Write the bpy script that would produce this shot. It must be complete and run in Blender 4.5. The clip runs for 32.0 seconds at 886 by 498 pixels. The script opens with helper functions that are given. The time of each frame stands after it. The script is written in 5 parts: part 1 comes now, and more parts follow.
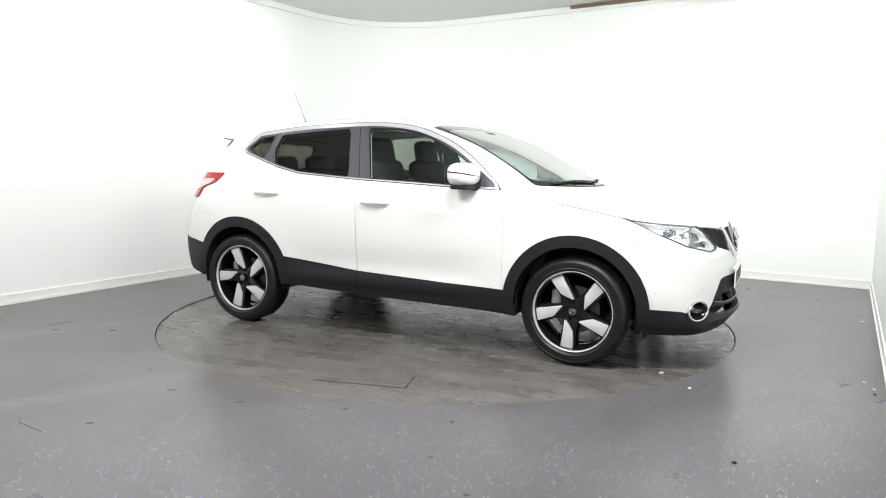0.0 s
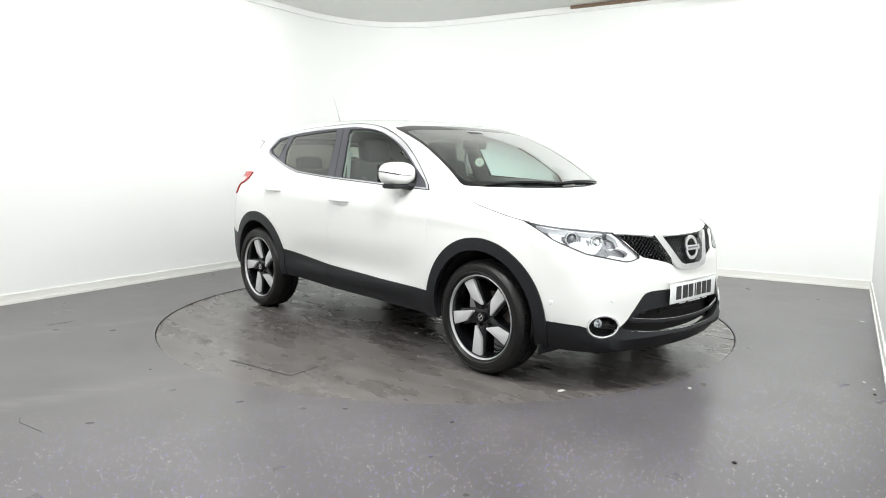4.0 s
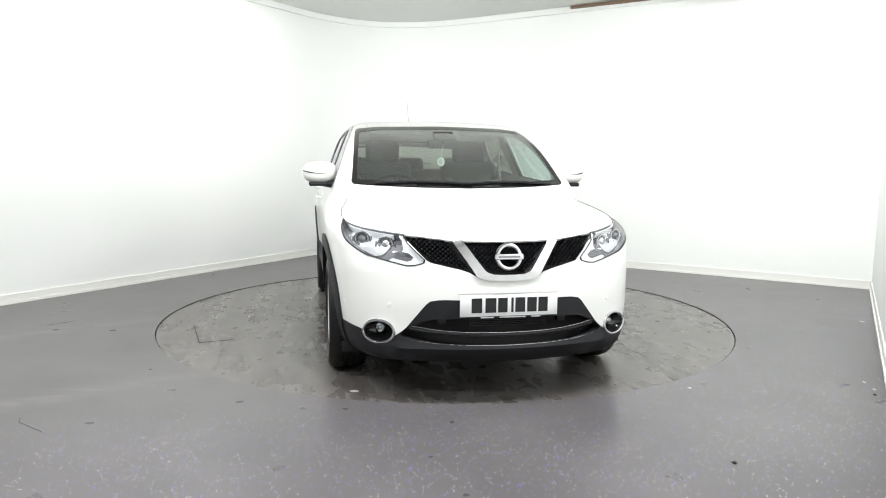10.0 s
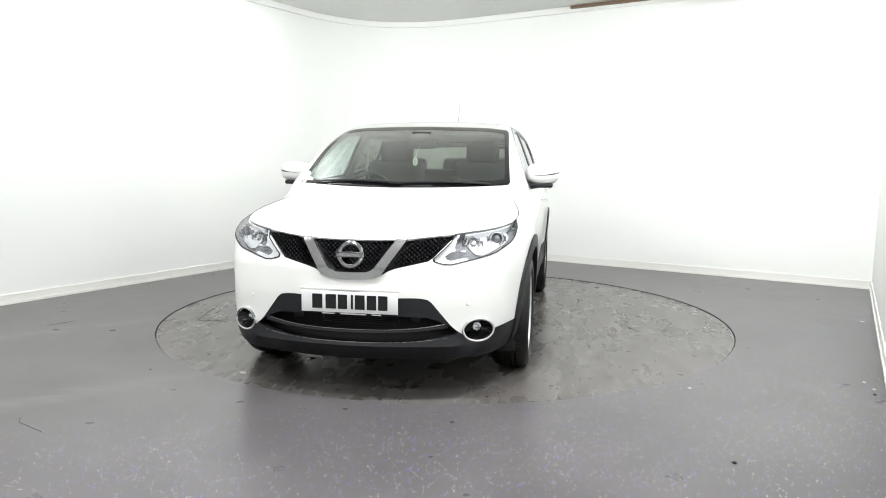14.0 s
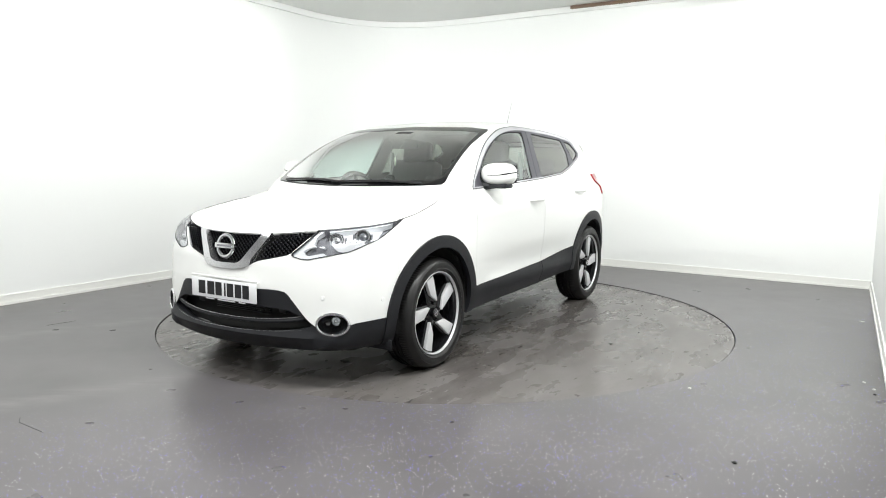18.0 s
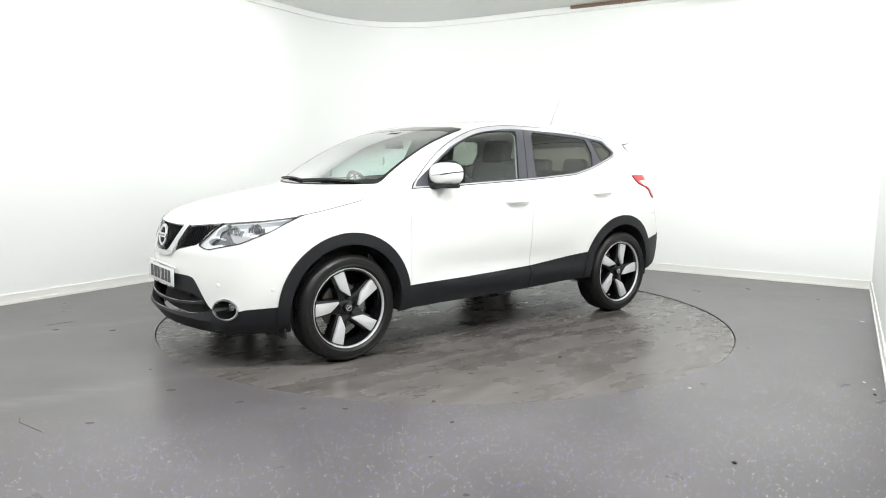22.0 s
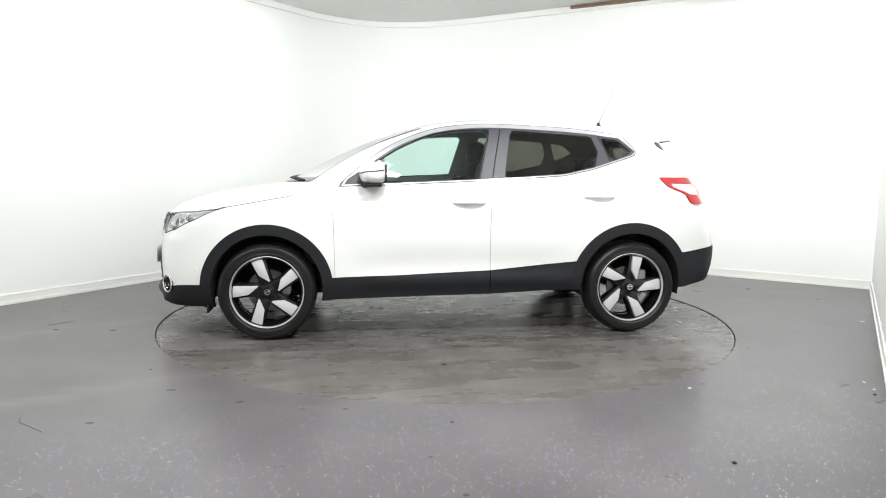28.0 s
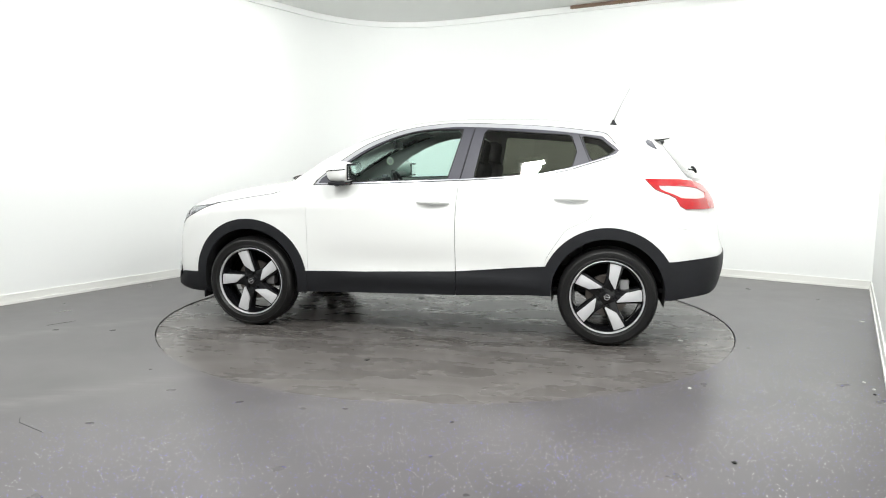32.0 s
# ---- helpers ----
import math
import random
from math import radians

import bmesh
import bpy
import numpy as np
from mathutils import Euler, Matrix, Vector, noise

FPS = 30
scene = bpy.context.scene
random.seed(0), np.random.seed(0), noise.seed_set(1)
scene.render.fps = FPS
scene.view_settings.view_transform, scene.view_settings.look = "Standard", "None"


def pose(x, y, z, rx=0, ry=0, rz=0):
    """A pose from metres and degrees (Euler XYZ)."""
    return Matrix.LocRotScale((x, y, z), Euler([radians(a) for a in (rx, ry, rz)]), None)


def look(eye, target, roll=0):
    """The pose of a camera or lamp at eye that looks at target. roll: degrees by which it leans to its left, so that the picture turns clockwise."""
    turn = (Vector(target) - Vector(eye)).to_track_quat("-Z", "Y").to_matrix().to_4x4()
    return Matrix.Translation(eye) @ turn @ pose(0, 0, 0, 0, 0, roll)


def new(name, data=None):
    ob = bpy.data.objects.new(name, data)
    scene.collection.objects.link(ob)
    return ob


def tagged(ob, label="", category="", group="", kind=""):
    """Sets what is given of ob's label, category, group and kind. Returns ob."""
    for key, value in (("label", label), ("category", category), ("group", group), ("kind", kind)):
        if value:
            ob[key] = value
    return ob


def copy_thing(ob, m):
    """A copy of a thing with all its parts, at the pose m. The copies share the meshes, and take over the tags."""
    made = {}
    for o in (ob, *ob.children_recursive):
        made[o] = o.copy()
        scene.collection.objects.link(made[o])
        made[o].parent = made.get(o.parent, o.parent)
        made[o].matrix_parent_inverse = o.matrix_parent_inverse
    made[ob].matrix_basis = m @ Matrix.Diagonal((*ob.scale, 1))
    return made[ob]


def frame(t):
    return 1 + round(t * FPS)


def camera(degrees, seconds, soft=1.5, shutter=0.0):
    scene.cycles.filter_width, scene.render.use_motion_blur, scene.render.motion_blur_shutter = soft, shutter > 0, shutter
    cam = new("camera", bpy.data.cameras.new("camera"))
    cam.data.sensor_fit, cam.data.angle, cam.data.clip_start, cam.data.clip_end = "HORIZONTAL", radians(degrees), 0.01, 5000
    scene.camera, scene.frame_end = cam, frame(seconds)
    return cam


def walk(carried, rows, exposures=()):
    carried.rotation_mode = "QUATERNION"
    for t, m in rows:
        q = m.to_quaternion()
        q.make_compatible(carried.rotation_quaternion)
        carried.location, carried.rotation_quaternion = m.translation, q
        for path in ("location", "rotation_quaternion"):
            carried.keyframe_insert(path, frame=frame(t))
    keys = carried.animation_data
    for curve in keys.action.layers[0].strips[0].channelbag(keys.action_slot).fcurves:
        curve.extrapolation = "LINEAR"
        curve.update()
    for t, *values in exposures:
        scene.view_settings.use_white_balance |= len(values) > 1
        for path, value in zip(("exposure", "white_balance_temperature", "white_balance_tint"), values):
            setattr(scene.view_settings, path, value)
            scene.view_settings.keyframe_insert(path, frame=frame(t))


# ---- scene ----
# Photo bay with a turntable: origin at the turntable's centre, z = 0 on the floor. The car turns, the camera stands.
EYE = (0.0, -5.834, 1.259)
AIM = (EYE[0] - 0.003714, EYE[1] + 0.992423, EYE[2] - 0.122814)
cam = camera(63.63, 32.0, soft=1.0)
STAND = look(EYE, AIM, 0.521)
walk(cam, [(0.0, STAND), (32.0, STAND)])

# ---- world, lights, exposure ----
world = bpy.data.worlds.new("world")
world.use_nodes = True
scene.world = world
world.node_tree.nodes["Background"].inputs["Color"].default_value = (0.9, 0.95, 1.0, 1)
world.node_tree.nodes["Background"].inputs["Strength"].default_value = 0.02
scene.view_settings.exposure = 0.0

ROOM_U = Vector((0.509, 0.861, 0)).normalized()       # along the left wall, away from the camera
ROOM_V = Vector((0.8437, -0.5369, 0)).normalized()    # along the back wall, to the right
CEILING = 3.13
PANEL_W = 50.0
# ceiling panels: x, y, share of the power, tilt in degrees, and the compass turn of a tilted one (0 faces +y)
# the tilted ones are wall washers added out of view to brighten the walls evenly
LIGHT_SPOTS = [(-3.4, -2.7, 0.75, 0, 0), (-1.7, -2.9, 1.0, 0, 0), (0.0, -2.7, 1.2, 0, 0), (1.3, -2.7, 1.2, 0, 0), (-2.9, -4.6, 0.6, 0, 0), (-1.2, -4.6, 0.9, 0, 0),
               (-3.2, -0.8, 0.4, 0, 0), (-2.4, 0.9, 0.3, 0, 0), (2.2, 0.5, 0.3, 0, 0), (2.4, -0.9, 0.5, 0, 0),
               (2.4, -0.8, 0.56, 64, -10), (2.6, 0.1, 0.20, 62, -32), (-2.1, 0.6, 0.64, 66, -32), (-2.0, -0.4, 0.42, 66, -6), (-1.6, -1.6, 0.18, 66, 59)]


def panel_pose(x, y, tilt, turn):
    drop = 0.040 * math.sin(radians(tilt))
    return Matrix.Translation((x, y, CEILING - drop)) @ Matrix.Rotation(radians(turn), 4, "Z") @ Matrix.Rotation(radians(tilt), 4, "X")


def panel_lights():
    for x, y, share, tilt, turn in LIGHT_SPOTS:
        data = bpy.data.lights.new("panel_light", "AREA")
        data.shape, data.size, data.size_y = "RECTANGLE", 0.26, 0.04
        data.energy, data.color = PANEL_W * share, (0.985, 1.0, 0.98)
        if tilt:
            data.spread = radians(130)
        ob = new("panel_light", data)
        ob.matrix_world = panel_pose(x, y, tilt, turn) @ Matrix.Translation((0, 0, -0.055))


panel_lights()

# ---- materials ----
def material(name, color=(0.5, 0.5, 0.5), rough=0.5, metal=0.0, coat=0.0, spec=0.5, emit=None, strength=0.0):
    m = bpy.data.materials.new(name)
    m.use_nodes = True
    b = m.node_tree.nodes["Principled BSDF"]
    b.inputs["Base Color"].default_value = (*color, 1)
    b.inputs["Roughness"].default_value = rough
    b.inputs["Metallic"].default_value = metal
    b.inputs["Coat Weight"].default_value = coat
    b.inputs["Coat Roughness"].default_value = 0.04
    b.inputs["Specular IOR Level"].default_value = spec
    if emit:
        b.inputs["Emission Color"].default_value = (*emit, 1)
        b.inputs["Emission Strength"].default_value = strength
    return m


class Nodes:
    """Short hand for wiring one material's nodes."""

    def __init__(self, mat):
        self.t = mat.node_tree
        self.bsdf = self.t.nodes.get("Principled BSDF")

    def add(self, kind, **values):
        n = self.t.nodes.new(kind)
        for k, v in values.items():
            n.inputs[k.replace("_", " ")].default_value = v
        return n

    def wire(self, a, out, b, inp):
        self.t.links.new(a.outputs[out], b.inputs[inp])

    def coords(self, scale=(1, 1, 1), which="Object"):
        c = self.t.nodes.new("ShaderNodeTexCoord")
        m = self.add("ShaderNodeMapping", Scale=scale)
        self.wire(c, which, m, "Vector")
        return m

    def noise(self, at, scale, detail=4.0, rough=0.55):
        n = self.add("ShaderNodeTexNoise", Scale=scale, Detail=detail, Roughness=rough)
        self.wire(at, 0, n, "Vector")
        return n

    def ramp(self, src, out, stops):
        r = self.t.nodes.new("ShaderNodeValToRGB")
        e = r.color_ramp.elements
        while len(e) < len(stops):
            e.new(0.5)
        for s, (pos, col) in zip(e, stops):
            s.position, s.color = pos, (*col, 1) if len(col) == 3 else col
        self.wire(src, out, r, "Fac")
        return r

    def mix(self, fac, a, b, blend="MIX"):
        m = self.t.nodes.new("ShaderNodeMix")
        m.data_type, m.blend_type = "RGBA", blend
        for sock, v in ((m.inputs[0], fac), (m.inputs[6], a), (m.inputs[7], b)):
            if isinstance(v, tuple) and hasattr(v[0], "outputs"):
                self.t.links.new(v[0].outputs[v[1]], sock)
            elif isinstance(v, tuple):
                sock.default_value = (*v, 1) if len(v) == 3 else v
            else:
                sock.default_value = v
        return (m, 2)

    def math(self, op, a, b=0.0, c=0.0):
        m = self.t.nodes.new("ShaderNodeMath")
        m.operation = op
        for sock, v in zip(m.inputs, (a, b, c)):
            if isinstance(v, tuple):
                self.t.links.new(v[0].outputs[v[1]], sock)
            else:
                sock.default_value = v
        return (m, 0)

    def to(self, src, inp):
        self.t.links.new(src[0].outputs[src[1]], self.bsdf.inputs[inp])

    def bump(self, src, strength, distance=0.002):
        b = self.add("ShaderNodeBump", Strength=strength, Distance=distance)
        self.t.links.new(src[0].outputs[src[1]], b.inputs["Height"])
        self.wire(b, 0, self.bsdf, "Normal")


def plain_varied(mat, scale=3.0, amount=0.06, rough=(0.45, 0.6), bump=0.0, fine=60.0):
    """Gentle two-scale variation of colour, gloss and relief."""
    n = Nodes(mat)
    base = tuple(n.bsdf.inputs["Base Color"].default_value)[:3]
    at = n.coords()
    a, b = n.noise(at, scale), n.noise(at, fine, 3.0)
    lo, hi = tuple(c * (1 - amount) for c in base), tuple(min(1, c * (1 + amount)) for c in base)
    col = n.mix((a, 0), lo, hi)
    col = n.mix(0.35, col, (n.ramp(b, 0, [(0.3, lo), (0.7, hi)]), 0))
    n.to(col, "Base Color")
    r = n.t.nodes.new("ShaderNodeMapRange")
    r.inputs["To Min"].default_value, r.inputs["To Max"].default_value = rough
    n.wire(a, 0, r, "Value")
    n.wire(r, 0, n.bsdf, "Roughness")
    if bump:
        n.bump((b, 0), bump)
    return mat


def glass_sheet(name, tint, gloss=1.8):
    """Thin pane: clear or tinted straight through, with a mirror gloss that grows at the rim."""
    m = bpy.data.materials.new(name)
    m.use_nodes = True
    t = m.node_tree
    t.nodes.clear()
    out = t.nodes.new("ShaderNodeOutputMaterial")
    mix = t.nodes.new("ShaderNodeMixShader")
    tr = t.nodes.new("ShaderNodeBsdfTransparent")
    gl = t.nodes.new("ShaderNodeBsdfGlossy")
    lw = t.nodes.new("ShaderNodeLayerWeight")
    lw.inputs["Blend"].default_value = 0.5
    power, mul = t.nodes.new("ShaderNodeMath"), t.nodes.new("ShaderNodeMath")
    power.operation, power.inputs[1].default_value = "POWER", 5.0
    mul.operation, mul.use_clamp = "MULTIPLY_ADD", True
    mul.inputs[1].default_value, mul.inputs[2].default_value = 0.95 * gloss, 0.046 * gloss
    tr.inputs["Color"].default_value = (*tint, 1)
    gl.inputs["Roughness"].default_value = 0.0
    t.links.new(lw.outputs["Facing"], power.inputs[0])
    t.links.new(power.outputs[0], mul.inputs[0])
    t.links.new(mul.outputs[0], mix.inputs[0])
    t.links.new(tr.outputs[0], mix.inputs[1])
    t.links.new(gl.outputs[0], mix.inputs[2])
    t.links.new(mix.outputs[0], out.inputs["Surface"])
    return m


def car_paint():
    m = material("white_paint", (0.80, 0.805, 0.79), 0.32, coat=0.6)
    n = Nodes(m)
    at = n.coords()
    a, b = n.noise(at, 2.2), n.noise(at, 900.0, 1.0)
    n.to(n.mix((a, 0), (0.785, 0.79, 0.775), (0.815, 0.82, 0.805)), "Base Color")
    n.bump((b, 0), 0.02, 0.0005)
    return m


def floor_material(name, worn):
    """Grey safety vinyl with bright flecks, scuffs, and (on the turntable) wet patches, dried water and tyre dirt."""
    m = material(name, (0.06, 0.06, 0.06), 0.42, spec=0.25)
    n = Nodes(m)
    at = n.coords()
    big, mid = n.noise(at, 0.55, 3), n.noise(at, 5.0, 2, 0.5)
    cloud = n.noise(at, 1.5, 3, 0.5)
    xyz = n.t.nodes.new("ShaderNodeSeparateXYZ")
    n.wire(at, 0, xyz, 0)
    base = n.mix((big, 0), (0.086, 0.081, 0.083), (0.108, 0.101, 0.104))
    base = n.mix(0.5, base, (n.ramp(cloud, 0, [(0.36, (0.080, 0.075, 0.078)), (0.64, (0.114, 0.107, 0.110))]), 0))
    if not worn:                                   # flecks show where the vinyl is clean, away from the drive-in side
        speck = n.add("ShaderNodeTexVoronoi", Scale=118.0, Randomness=1.0)
        n.wire(at, 0, speck, "Vector")
        sep = n.t.nodes.new("ShaderNodeSeparateColor")
        n.wire(speck, "Color", sep, 0)
        dot = n.math("LESS_THAN", (speck, "Distance"), n.math("MULTIPLY_ADD", (sep, 2), 0.16, 0.13))
        pick = n.math("GREATER_THAN", n.math("ADD", (sep, 0), n.math("MULTIPLY", (cloud, 0), 0.5)), 0.94)
        ahead = n.math("SUBTRACT", n.math("MULTIPLY_ADD", (xyz, 0), 0.55, -1.65), (xyz, 1))
        clean = n.math("MINIMUM", n.math("MAXIMUM", n.math("ADD", ahead, (big, 0)), 0.0), 1.0)
        tone = n.mix(n.math("GREATER_THAN", (sep, 1), 0.5), (0.80, 0.79, 0.80), (0.16, 0.14, 0.80))
        base = n.mix(n.math("MULTIPLY", n.math("MULTIPLY", n.math("MULTIPLY", dot, pick), clean), 0.95), base, tone)
    wet = None
    if worn:
        lane = n.math("ABSOLUTE", n.math("SUBTRACT", n.math("ABSOLUTE", (xyz, 1)), 0.85))
        lane = n.math("MAXIMUM", n.math("SUBTRACT", 1.0, n.math("DIVIDE", lane, 0.75)), 0.30)
        base = n.mix(0.65, base, (0.152, 0.141, 0.132))
        grime = n.ramp(n.noise(n.coords((0.6, 1.7, 1.0)), 4.5, 4, 0.55), 0, [(0.40, (0, 0, 0)), (0.62, (1, 1, 1))])
        base = n.mix(n.math("MULTIPLY", (grime, 0), 0.42), base, (0.066, 0.058, 0.051))
        salt = n.ramp(n.noise(n.coords((0.7, 1.9, 1.0)), 3.0, 4, 0.55), 0, [(0.55, (0, 0, 0)), (0.68, (1, 1, 1))])
        base = n.mix(n.math("MULTIPLY", (salt, 0), 0.22), base, (0.24, 0.225, 0.21))
        s = n.noise(n.coords((0.7, 2.2, 1.0)), 2.0, 5, 0.60)
        pool = n.ramp(s, 0, [(0.45, (0, 0, 0)), (0.70, (1, 1, 1))])
        wet = n.math("MULTIPLY", (pool, 0), n.math("MINIMUM", n.math("MULTIPLY", lane, 1.3), 1.0))
        base = n.mix(n.math("MULTIPLY", wet, 0.72), base, (0.030, 0.025, 0.022))
        crumbs = n.ramp(n.noise(at, 30.0, 2, 0.5), 0, [(0.66, (0, 0, 0)), (0.70, (1, 1, 1))])
        base = n.mix(n.math("MULTIPLY", n.math("MULTIPLY", (crumbs, 0), lane), 0.8), base, (0.014, 0.011, 0.010))
    if not worn:                                   # two pale wheel tracks leading onto the turntable
        across = n.math("ADD", n.math("MULTIPLY", (xyz, 0), -0.586), n.math("MULTIPLY", (xyz, 1), 0.81))
        along = n.math("ADD", n.math("MULTIPLY", (xyz, 0), 0.81), n.math("MULTIPLY", (xyz, 1), 0.586))
        wob = n.math("MULTIPLY_ADD", (big, 0), 0.16, -0.08)
        track_at = n.coords((1.3, 7.0, 1.0))
        track_at.inputs["Rotation"].default_value = (0, 0, -0.626)
        rub = n.noise(track_at, 1.0, 7, 0.7)
        for off in (1.07, -0.56):
            dist = n.math("ABSOLUTE", n.math("ADD", n.math("SUBTRACT", across, off), wob))
            band = n.math("MAXIMUM", n.math("SUBTRACT", 1.0, n.math("DIVIDE", dist, 0.17)), 0.0)
            reach = n.math("MULTIPLY", band, n.math("LESS_THAN", along, -0.9))
            patchy = n.ramp(rub, 0, [(0.38, (0, 0, 0)), (0.62, (1, 1, 1))])
            amount = n.math("MULTIPLY", n.math("MULTIPLY", reach, (patchy, 0)), 0.45)
            base = n.mix(amount, base, (0.20, 0.195, 0.19))
    n.to(base, "Base Color")
    rr = n.t.nodes.new("ShaderNodeMapRange")
    rr.inputs["To Min"].default_value, rr.inputs["To Max"].default_value = (0.24, 0.34) if worn else (0.26, 0.31)
    n.wire(mid, 0, rr, "Value")
    if wet:
        n.to(n.math("SUBTRACT", (rr, 0), n.math("MULTIPLY", wet, 0.13)), "Roughness")
    else:
        n.wire(rr, 0, n.bsdf, "Roughness")
    return m


M = {}
M["paint"] = car_paint()
M["plastic"] = plain_varied(material("black_textured_plastic", (0.0125, 0.013, 0.0155), 0.55, spec=0.3), 4, 0.2, (0.45, 0.6), 0.15, 700)
M["gloss_black"] = material("gloss_black", (0.008, 0.008, 0.009), 0.08, coat=0.5)
M["dark"] = material("dark_cavity", (0.008, 0.008, 0.008), 0.8)
M["pillar"] = plain_varied(material("pillar_grey", (0.075, 0.074, 0.090), 0.35, spec=0.3), 8, 0.1, (0.3, 0.4))
M["chrome"] = material("chrome", (0.72, 0.72, 0.74), 0.10, 1.0)
M["satin"] = plain_varied(material("satin_metal", (0.66, 0.66, 0.675), 0.18, 0.9), 10, 0.06, (0.14, 0.24))
M["grille"] = material("grille_black", (0.008, 0.008, 0.010), 0.14)
M["strip"] = plain_varied(material("window_strip_metal", (0.60, 0.60, 0.63), 0.3, 0.3), 10, 0.06, (0.15, 0.25))
M["machined"] = plain_varied(material("machined_alloy", (0.62, 0.62, 0.635), 0.45, 0.25), 12, 0.06, (0.42, 0.52), 0.05, 400)
M["rubber"] = plain_varied(material("tyre_rubber", (0.008, 0.0078, 0.0078), 0.6, spec=0.35), 6, 0.35, (0.30, 0.52), 0.2, 220)
M["steel"] = plain_varied(material("brake_steel", (0.17, 0.15, 0.135), 0.4, 0.8), 14, 0.2, (0.3, 0.5), 0.1, 300)
M["caliper"] = plain_varied(material("caliper_metal", (0.30, 0.30, 0.30), 0.5, 0.5), 20, 0.2, (0.4, 0.6), 0.2, 200)
M["glass"] = glass_sheet("clear_glass", (0.82, 0.96, 0.92), 1.9)
M["screen"] = glass_sheet("windscreen_glass", (0.84, 0.96, 0.92), 3.0)
M["tint"] = glass_sheet("tinted_glass", (0.30, 0.31, 0.27))
M["lens"] = glass_sheet("lamp_lens", (0.95, 0.96, 0.97), 1.0)
M["frit"] = material("black_glass_band", (0.006, 0.006, 0.007), 0.06, coat=0.3)
M["red"] = plain_varied(material("red_lens", (0.42, 0.008, 0.012), 0.12, coat=0.7, spec=0.2), 25, 0.25, (0.10, 0.16))
M["clear_red"] = material("pale_lens", (0.60, 0.52, 0.52), 0.12, coat=0.6)
M["cloth"] = plain_varied(material("charcoal_cloth", (0.035, 0.035, 0.038), 0.9), 6, 0.2, (0.85, 0.95), 0.3, 500)
M["trim_grey"] = plain_varied(material("pale_grey_trim", (0.62, 0.62, 0.60), 0.8), 5, 0.05, (0.75, 0.85), 0.1, 400)
M["visor"] = plain_varied(material("grey_visor", (0.22, 0.22, 0.215), 0.8), 5, 0.05, (0.75, 0.85))
M["dash"] = plain_varied(material("dashboard_plastic", (0.03, 0.03, 0.032), 0.6), 6, 0.15, (0.5, 0.65), 0.1, 500)
M["plate"] = material("plate_white", (0.82, 0.83, 0.84), 0.3, coat=0.3)
M["print"] = material("plate_black", (0.012, 0.012, 0.014), 0.4)
M["wall"] = plain_varied(material("white_wall_paint", (0.862, 0.874, 0.862), 0.55), 0.8, 0.012, (0.5, 0.6), 0.04, 90)
M["ceil"] = plain_varied(material("ceiling_white", (0.80, 0.81, 0.79), 0.8), 0.7, 0.015, (0.75, 0.85), 0.03, 60)
# grey of the unseen near ceiling, set for bounce light and reflections in the glass
M["unseen_ceil"] = plain_varied(material("unseen_ceiling_grey", (0.42, 0.42, 0.41), 0.8), 0.7, 0.1, (0.75, 0.85), 0.03, 60)
M["base"] = plain_varied(material("skirting_white", (0.80, 0.80, 0.77), 0.4), 3, 0.03, (0.35, 0.5), 0.05, 80)
M["wood"] = plain_varied(material("brown_batten", (0.20, 0.13, 0.09), 0.6), 6, 0.2, (0.5, 0.7), 0.2, 90)
M["floor"] = floor_material("grey_vinyl", False)
M["disc"] = floor_material("worn_vinyl", True)
M["panel"] = material("lamp_diffuser", (0.9, 0.9, 0.9), 0.5, emit=(1.0, 0.985, 0.97), strength=6.0)
M["line"] = material("floor_joint", (0.022, 0.021, 0.021), 0.6)
M["fresh"] = material("freshener_card", (0.75, 0.80, 0.66), 0.6)
# pale stuff for the small bits on disc and floor
M["paper"] = plain_varied(material("pale_scrap", (0.55, 0.55, 0.53), 0.7), 20, 0.1, (0.6, 0.8))
M["mirror"] = material("mirror_glass", (0.9, 0.9, 0.9), 0.02, 1.0)
M["bezel"] = material("lamp_bezel", (0.27, 0.27, 0.29), 0.25, 0.4)
M["lamp_field"] = material("lamp_field", (0.74, 0.74, 0.76), 0.22, 0.4)
M["drl"] = material("lamp_strip", (0.82, 0.83, 0.85), 0.25, 0.2, coat=0.5)
M["eye"] = material("projector_glass", (0.26, 0.27, 0.29), 0.06, 0.6, coat=0.6)
M["aerial"] = material("aerial_grey", (0.34, 0.34, 0.345), 0.5)
M["wheel_black"] = material("wheel_black", (0.006, 0.006, 0.007), 0.10, spec=0.5)
M["bulb"] = material("lamp_reflector", (0.86, 0.87, 0.88), 0.12, 0.9)

# ---- mesh helpers ----
def mesh_object(name, verts, faces, mat, parent=None, label="", smooth=35, mats=None, face_mat=None):
    me = bpy.data.meshes.new(name)
    me.from_pydata([tuple(float(c) for c in v) for v in verts], [], [tuple(int(i) for i in f) for f in faces])
    for mm in (mats or [mat]):
        me.materials.append(mm)
    if face_mat is not None:
        me.polygons.foreach_set("material_index", face_mat)
    if smooth:
        me.polygons.foreach_set("use_smooth", [True] * len(me.polygons))
        me.set_sharp_from_angle(angle=radians(smooth))
    me.update()
    ob = new(name, me)
    if parent is not None:
        ob.parent = parent
    if label:
        tagged(ob, label)
    return ob


